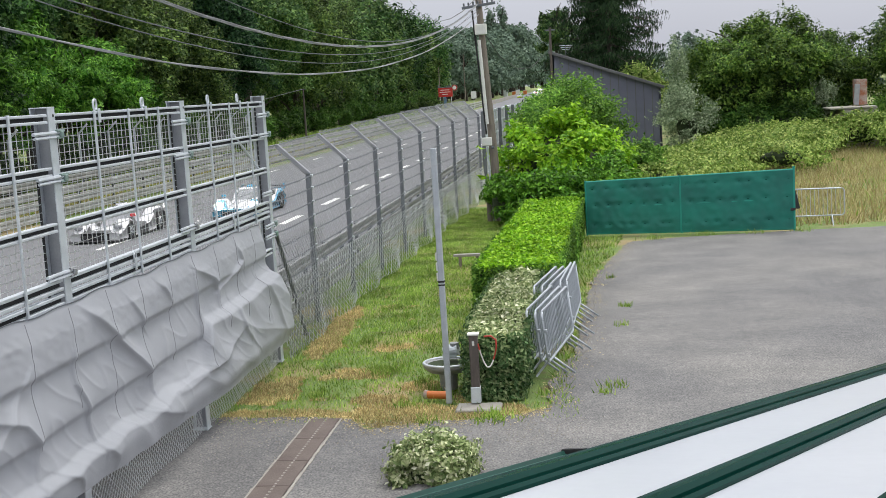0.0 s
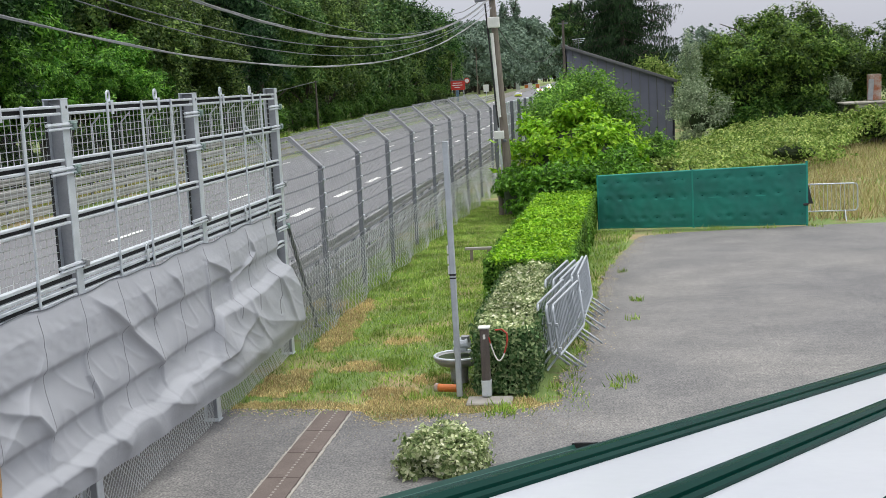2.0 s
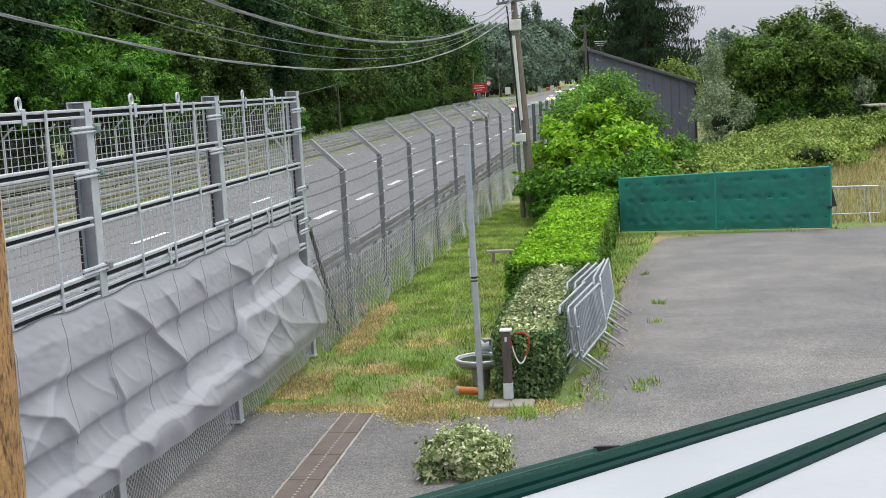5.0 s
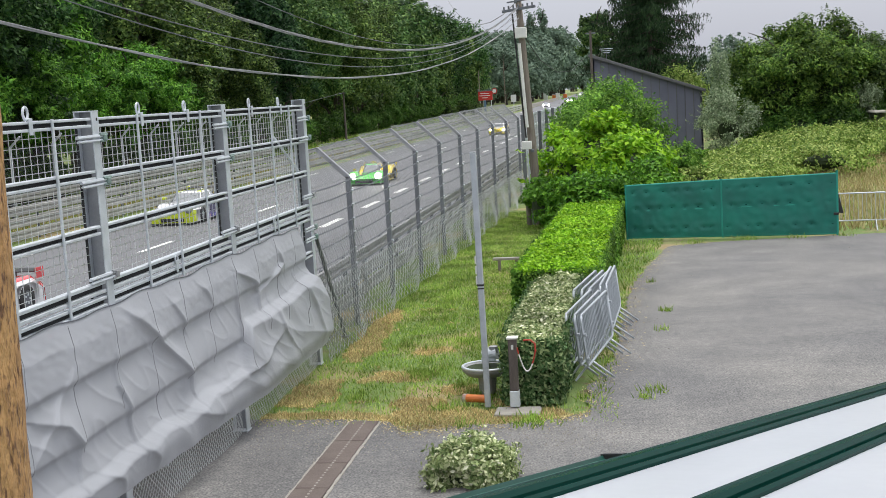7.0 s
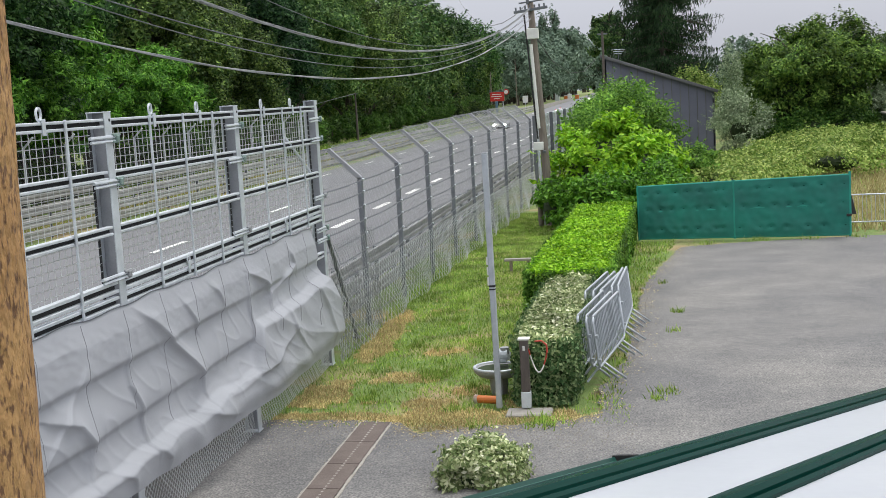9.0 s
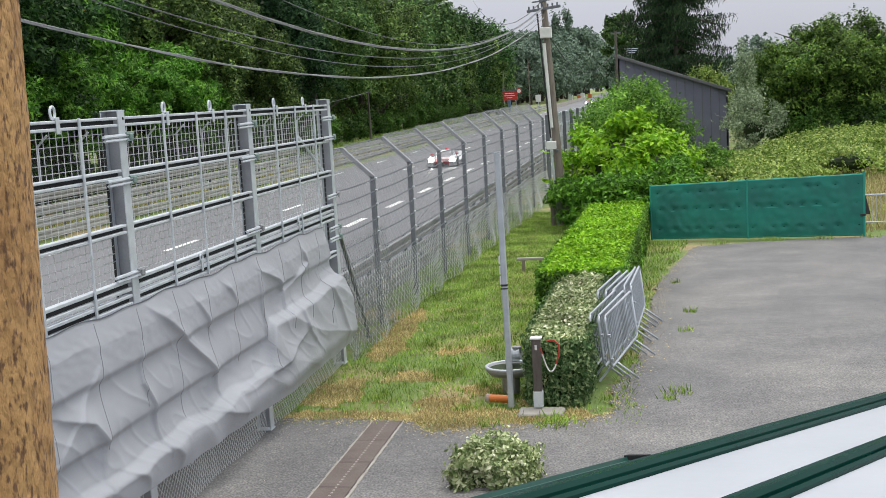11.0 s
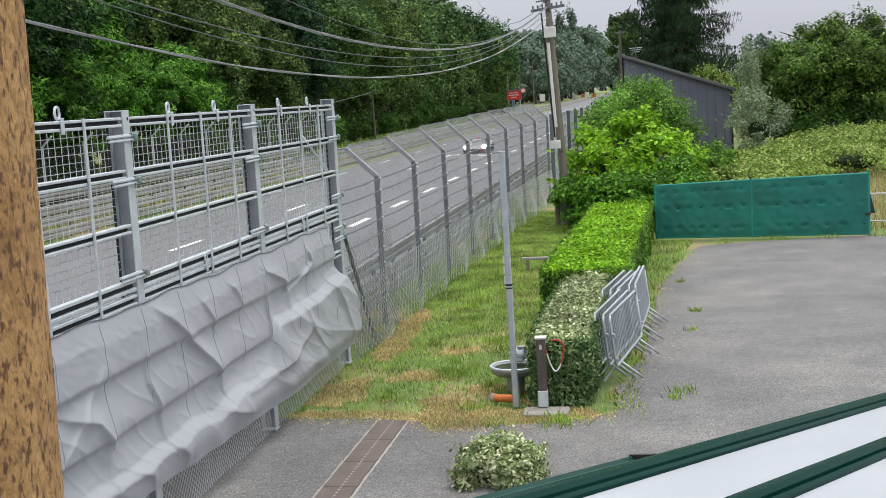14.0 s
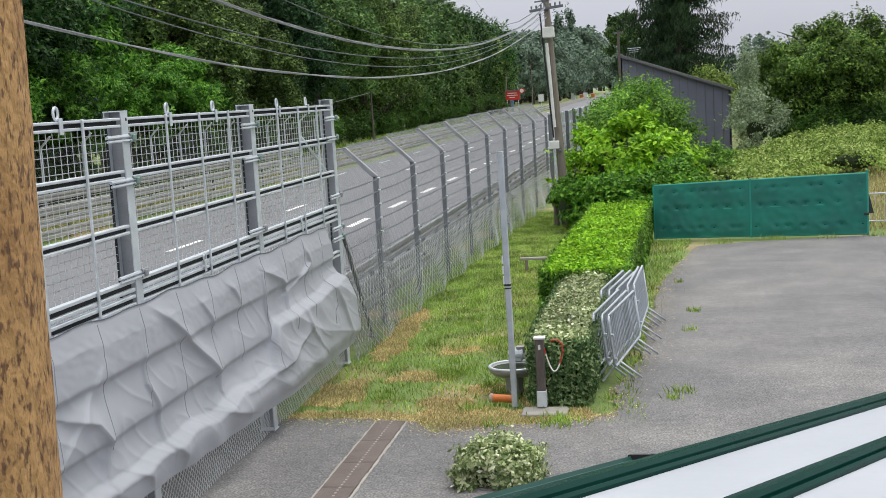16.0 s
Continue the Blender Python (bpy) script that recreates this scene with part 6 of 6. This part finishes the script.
def islands(g):
    """The separate welded pieces of a skin, the largest first."""
    at, vs, fs = {}, [], []
    for f in g.f:
        loop = []
        for i in f:
            key = tuple(round(c, 4) for c in g.v[i])
            if key not in at:
                at[key] = len(vs)
                vs.append(g.v[i])
            loop.append(at[key])
        loop = list(dict.fromkeys(loop))
        if len(loop) > 2:
            fs.append(loop)
    root = list(range(len(vs)))

    def find(i):
        while root[i] != i:
            root[i] = root[root[i]]
            i = root[i]
        return i

    for f in fs:
        for i in f[1:]:
            root[find(i)] = find(f[0])
    groups = {}
    for f in fs:
        groups.setdefault(find(f[0]), []).append(f)
    made = []
    for loops in sorted(groups.values(), key=len, reverse=True):
        used = {i: k for k, i in enumerate(sorted({i for f in loops for i in f}))}
        made.append(Geo().add([vs[i] for i in used], [[used[i] for i in f] for f in loops]))
    return made


def bump_(x, c, w):
    return math.exp(-((x - c) / w) ** 2)


def ease(a, b, x):
    t = min(1.0, max(0.0, (x - a) / (b - a)))
    return t * t * (3 - 2 * t)


def proto_height(x, y):
    """Upper skin of a low closed sports prototype; its nose is at negative y."""
    ax = abs(x)
    z = 0.30 + 0.12 * ease(-2.3, -0.6, y) + 0.16 * ease(-0.4, 1.0, y) - 0.18 * ease(1.6, 2.4, y)
    z = max(z, (0.32 + 0.42 * ease(-2.35, -1.55, y) * (1 - ease(-1.3, -0.55, y))) * ease(0.36, 0.56, ax))
    z = max(z, (0.42 + 0.46 * ease(0.25, 1.1, y) * (1 - 0.55 * ease(1.7, 2.4, y))) * ease(0.40, 0.62, ax) if y > 0.1 else 0)
    cab = (1 - ease(0.34, 0.62, ax)) * ease(-1.05, -0.15, y) * (1 - ease(0.5, 2.1, y))
    z = max(z, 0.36 + 0.70 * cab)
    return z * (1 - 0.22 * ease(0.88, 1.0, ax))


def gt_height(x, y):
    ax = abs(x)
    z = 0.52 + 0.26 * ease(-2.2, -1.0, y) + 0.10 * ease(-0.6, 0.8, y) + 0.04 * ease(0.9, 1.8, y)
    z += 0.09 * bump_(y, -1.35, 0.45) * ease(0.55, 0.85, ax) + 0.10 * bump_(y, 1.25, 0.5) * ease(0.55, 0.85, ax)
    cab = (1 - ease(0.52, 0.86, ax)) * ease(-0.95, -0.1, y) * (1 - ease(0.5, 1.85, y))
    z = max(z, 0.70 + 0.53 * cab)
    return z * (1 - 0.16 * ease(0.88, 1.0, ax))


def race_car(kind, label, main, second, zone, lamps=True, accent=None, mirror=None, third=None):
    """One car, nose towards negative y, resting on z = 0. zone(x, y, z) is true where the second colour goes."""
    proto = kind == "proto"
    ht, hw, L = (proto_height, 0.98, 2.4) if proto else (gt_height, 1.0, 2.3)
    car = thing("race_car", label, "racing car", None, "racing cars")
    nx, ny = 40, 76
    keep = {"body": Geo(), "livery_panel": Geo(), "windscreen": Geo(), "side_panel": Geo()}

    def which(x, y, z):
        if third and third[1](x, y, z):
            return "side_panel"
        return "livery_panel" if zone(x, y, z) else "body"


    def skin(i, j):
        x, y = -hw + 2 * hw * i / nx, -L + 2 * L * j / ny
        k = 1 - 0.10 * ease(-1.7, -L, y) - 0.05 * ease(1.9, L, y)
        return Vector((x * k, y, ht(x, y)))

    for j in range(ny):
        for i in range(nx):
            q = [skin(i, j), skin(i + 1, j), skin(i + 1, j + 1), skin(i, j + 1)]
            c = sum(q, Vector()) / 4
            if proto:
                gl = abs(c.x) < 0.56 and -0.95 < c.y < 0.45 and 0.62 < c.z < 0.99
            else:
                gl = abs(c.x) < 0.82 and -0.92 < c.y < 1.5 and 0.80 < c.z < 1.17 and not (0.42 < c.y < 0.52)
            keep["windscreen" if gl else which(c.x, c.y, c.z)].add(q, [(0, 1, 2, 3)])
    for edge in (0, nx):
        for j in range(ny):
            a, b = skin(edge, j), skin(edge, j + 1)
            lo = 0.10
            for yc in (-1.42, 1.40):
                if abs((a.y + b.y) / 2 - yc) < 0.37:
                    lo = 0.10 + math.sqrt(max(0, 0.37 ** 2 - ((a.y + b.y) / 2 - yc) ** 2)) + 0.22
            s = 1 if edge else -1
            q = [a, b, Vector((b.x, b.y, min(lo, b.z))), Vector((a.x, a.y, min(lo, a.z)))]
            keep[which(a.x * 1.01, a.y, 0.4)].add(q, [(0, 1, 2, 3)])
    for end in (0, ny):
        for i in range(nx):
            a, b = skin(i, end), skin(i + 1, end)
            q = [a, b, Vector((b.x, b.y, 0.10)), Vector((a.x, a.y, 0.10))]
            keep[which(a.x, a.y, 0.3)].add(q, [(0, 1, 2, 3)])
    skins = {"body": main, "livery_panel": second, "side_panel": third[0] if third else None, "windscreen": GLASS_GREY}
    for name, material in skins.items():
        for k, piece in enumerate(islands(keep[name])):
            kind_name = name if name != "windscreen" or k == 0 else "side_window"
            part(kind_name, piece, material, car, "glass with the sky's reflection in its grey" if name == "windscreen" else "", smooth=True)
    part("floor", Geo().box((0, 0, 0.09), (1.9, 2 * L - 0.1, 0.04), 0.01), CARBON, car)
    part("splitter", Geo().box((0, -L - 0.03, 0.08), (1.86, 0.26, 0.035), 0.01), CARBON, car)
    part("front_grille", Geo().box((0, -L - 0.012, 0.21), (1.0, 0.02, 0.14), 0.006), CARBON, car)
    for x in (-0.86, 0.86):
        for y, r in ((-1.42, 0.335), (1.40, 0.35)):
            s = 1 if x > 0 else -1
            wh = part("wheel", Geo().rod((x - 0.13, y, r), (x + 0.13, y, r), r * 0.62, 18), GALV_DARK, car)
            ring = [(x - 0.15, r * 0.60), (x - 0.15, r * 0.93), (x - 0.12, r), (x + 0.12, r), (x + 0.15, r * 0.93), (x + 0.15, r * 0.60)]
            m_ = 22
            vs = [(px, y + pr * math.cos(2 * math.pi * k / m_), r + pr * math.sin(2 * math.pi * k / m_)) for px, pr in ring for k in range(m_)]
            part("tyre", Geo().add(vs, [(a * m_ + k, a * m_ + (k + 1) % m_, (a + 1) * m_ + (k + 1) % m_, (a + 1) * m_ + k) for a in range(5) for k in range(m_)]), RUBBER, wh, smooth=True)
            g = Geo()
            for k in range(5):
                a = 2 * math.pi * k / 5
                g.box((x + s * 0.135, y + r * 0.3 * math.cos(a), r + r * 0.3 * math.sin(a)), (0.02, 0.05, 0.05), 0.006)
            part("spoke", g, GALV, wh)
    wz, wy = (0.94, 2.22) if proto else (1.22, 2.18)
    wing = part("rear_wing", Geo().box((0, wy, wz), (1.82, 0.32, 0.03), 0.01, Euler((radians(8), 0, 0)).to_matrix()), CARBON, car)
    for x in (-0.92, 0.92):
        part("end_plate", Geo().box((x, wy, wz - 0.06), (0.02, 0.42, 0.26), 0.006), accent or main, wing)
    for x in (-0.3, 0.3):
        part("wing_strut", Geo().box((x, wy - 0.05, wz - 0.22), (0.025, 0.18, 0.42), 0.006), CARBON, wing)
    if proto:
        part("fin", Geo().add([(-0.012, 0.5, 1.02), (-0.012, 2.3, 1.02), (-0.012, 2.3, 0.55), (-0.012, 0.6, 0.6), (0.012, 0.5, 1.02), (0.012, 2.3, 1.02), (0.012, 2.3, 0.55), (0.012, 0.6, 0.6)], [(0, 1, 2, 3), (4, 5, 6, 7), (0, 1, 5, 4), (1, 2, 6, 5), (3, 0, 4, 7)]), accent or second, car)
        part("air_box", Geo().box((0, 0.35, 1.08), (0.26, 0.5, 0.14), 0.05), accent or main, car)
    for x in (-1, 1):
        mx, my, mz = (0.84, -0.85, 0.80) if proto else (0.98, -0.55, 0.98)
        mi = part("mirror", Geo().box((x * mx, my, mz), (0.20, 0.10, 0.11), 0.03), mirror or accent or main, car)
        part("mirror_stalk", Geo().rod((x * (mx - 0.1), my, mz - 0.18), (x * mx, my, mz - 0.02), 0.012, 5), CARBON, mi)
        hx, hy, hz = (0.72, -2.02, 0.53) if proto else (0.70, -2.24, 0.56)
        part("headlamp", blob((x * hx, hy, hz), (0.17, 0.17, 0.11), 12, 7, 0.0), (HEAD if lamps else GLASS_GREY), car, smooth=True)
        part("tail_lamp", Geo().box((x * 0.72, L + 0.008, 0.55 if proto else 0.7), (0.25, 0.015, 0.06), 0.005), CHAIN_RED, car)
    return car


CARS = []
# label, paint, and the run: nose at place y0 at time t0, speed, lane
CARS.append((race_car("proto", "silver and white sports prototype with a dark cockpit", P_WHITE, P_SILVER, lambda x, y, z: y > -0.9 and abs(x) < 0.6, False, P_WHITE, P_RED, (CARBON, lambda x, y, z: (abs(x) > 0.5 and -0.8 < y < 0.15) or (abs(x) < 0.5 and y < -1.6) or (abs(x) > 0.93 and y > 0.9))), 0.0, 39.7, 78, -17.2, -17.2))
CARS.append((race_car("proto", "white sports prototype with light blue nose and rear", P_WHITE, P_BLUE, lambda x, y, z: y < -1.7 or y > 1.2 or abs(x) > 0.95, True, P_BLUE), 0.0, 46.3, 77, -14.0, -14.3))
CARS.append((race_car("gt", "white grand-tourer race car with red markings", P_WHITE, P_RED, lambda x, y, z: (y < -0.75 and z > 0.5 and 0.3 < abs(x) + 0.25 * (y + 1.5) < 0.48) or (abs(x) > 0.99 and -0.8 < y < -0.3), False, P_RED, CARBON), 6.45, 46.4, 77, -12.5, -14.3))
CARS.append((race_car("proto", "red sports prototype with white nose flashes", P_RED, P_WHITE, lambda x, y, z: (y < -1.2 and 0.62 < abs(x) < 0.86) or (abs(x) > 0.95 and y > 0.6), True, P_RED), 6.7, 48.0, 84, -15.6, -15.4))
CARS.append((race_car("gt", "lime-yellow and white grand-tourer race car with violet bonnet", P_WHITE, P_LIME, lambda x, y, z: (z > 1.19 and abs(x) > 0.35) or (y < -2.05 and z < 0.55) or (y < -1.0 and 0.12 < x + 0.2 * y + 0.4 < 0.35), False, P_LIME, P_LIME, (P_VIOLET, lambda x, y, z: abs(x) > 0.97 and y > -1.0 or (y < -1.1 and abs(x - 0.1) < 0.4 and z > 0.6))), 7.0, 46.3, 56, -18.4, -18.5))
CARS.append((race_car("proto", "green sports prototype with a yellow tail", P_YELLOW, P_GREEN, lambda x, y, z: y < -0.2 and (x < 0.35 or y < -1.6) or abs(x) < 0.2, True, P_YELLOW), 7.15, 51.8, 80.5, -14.4, -14.3))
CARS.append((race_car("gt", "yellow grand-tourer race car with a white roof", P_YELLOW, P_WHITE, lambda x, y, z: z > 1.12 or (y < -1.0 and abs(x) < 0.22 and z > 0.7), True, P_YELLOW, CARBON, ), 7.9, 59.0, 80, -14.1, -14.3))
CARS.append((race_car("gt", "white grand-tourer race car with lit headlamps", P_WHITE, P_SILVER, lambda x, y, z: z > 1.15, True, P_WHITE), 9.0, 158.0, 80, -17.9, -14.8))
CARS.append((race_car("proto", "white sports prototype with red nose and fin", P_WHITE, P_RED, lambda x, y, z: (abs(x) < 0.5 and y < -0.8) or (abs(x) > 0.97 and y > 0.4 and y < 1.0), True, P_RED, P_RED), 11.5, 37.2, 82, -14.0, -14.2))
CARS.append((race_car("proto", "grey sports prototype with red panels and yellow mirrors", P_SILVER, P_RED, lambda x, y, z: (y < -1.0 and 0.5 < abs(x) < 0.7) or (abs(x) > 0.85 and -1.2 < y < -0.2), True, P_RED, P_LIME), 14.5, 50.4, 88, -14.5, -14.2))


def motions():
    """Every car runs down the track at its own steady speed."""
    for car, t0, y0, v, far_x, near_x in CARS:
        rows = []
        for i in range(33):
            t = i * 0.5
            y = y0 - v * (t - t0) + 2.4
            u = ease(30, 75, y) if far_x > -17.5 else ease(60, 150, y)
            yc = min(y, 1590)
            rows.append((t, pose(near_x + (far_x - near_x) * u + bend(yc), y, -0.012, 0, 0, math.degrees(math.atan2(bend(yc - 1) - bend(yc), 1.0)))))
        walk(car, rows)


motions()
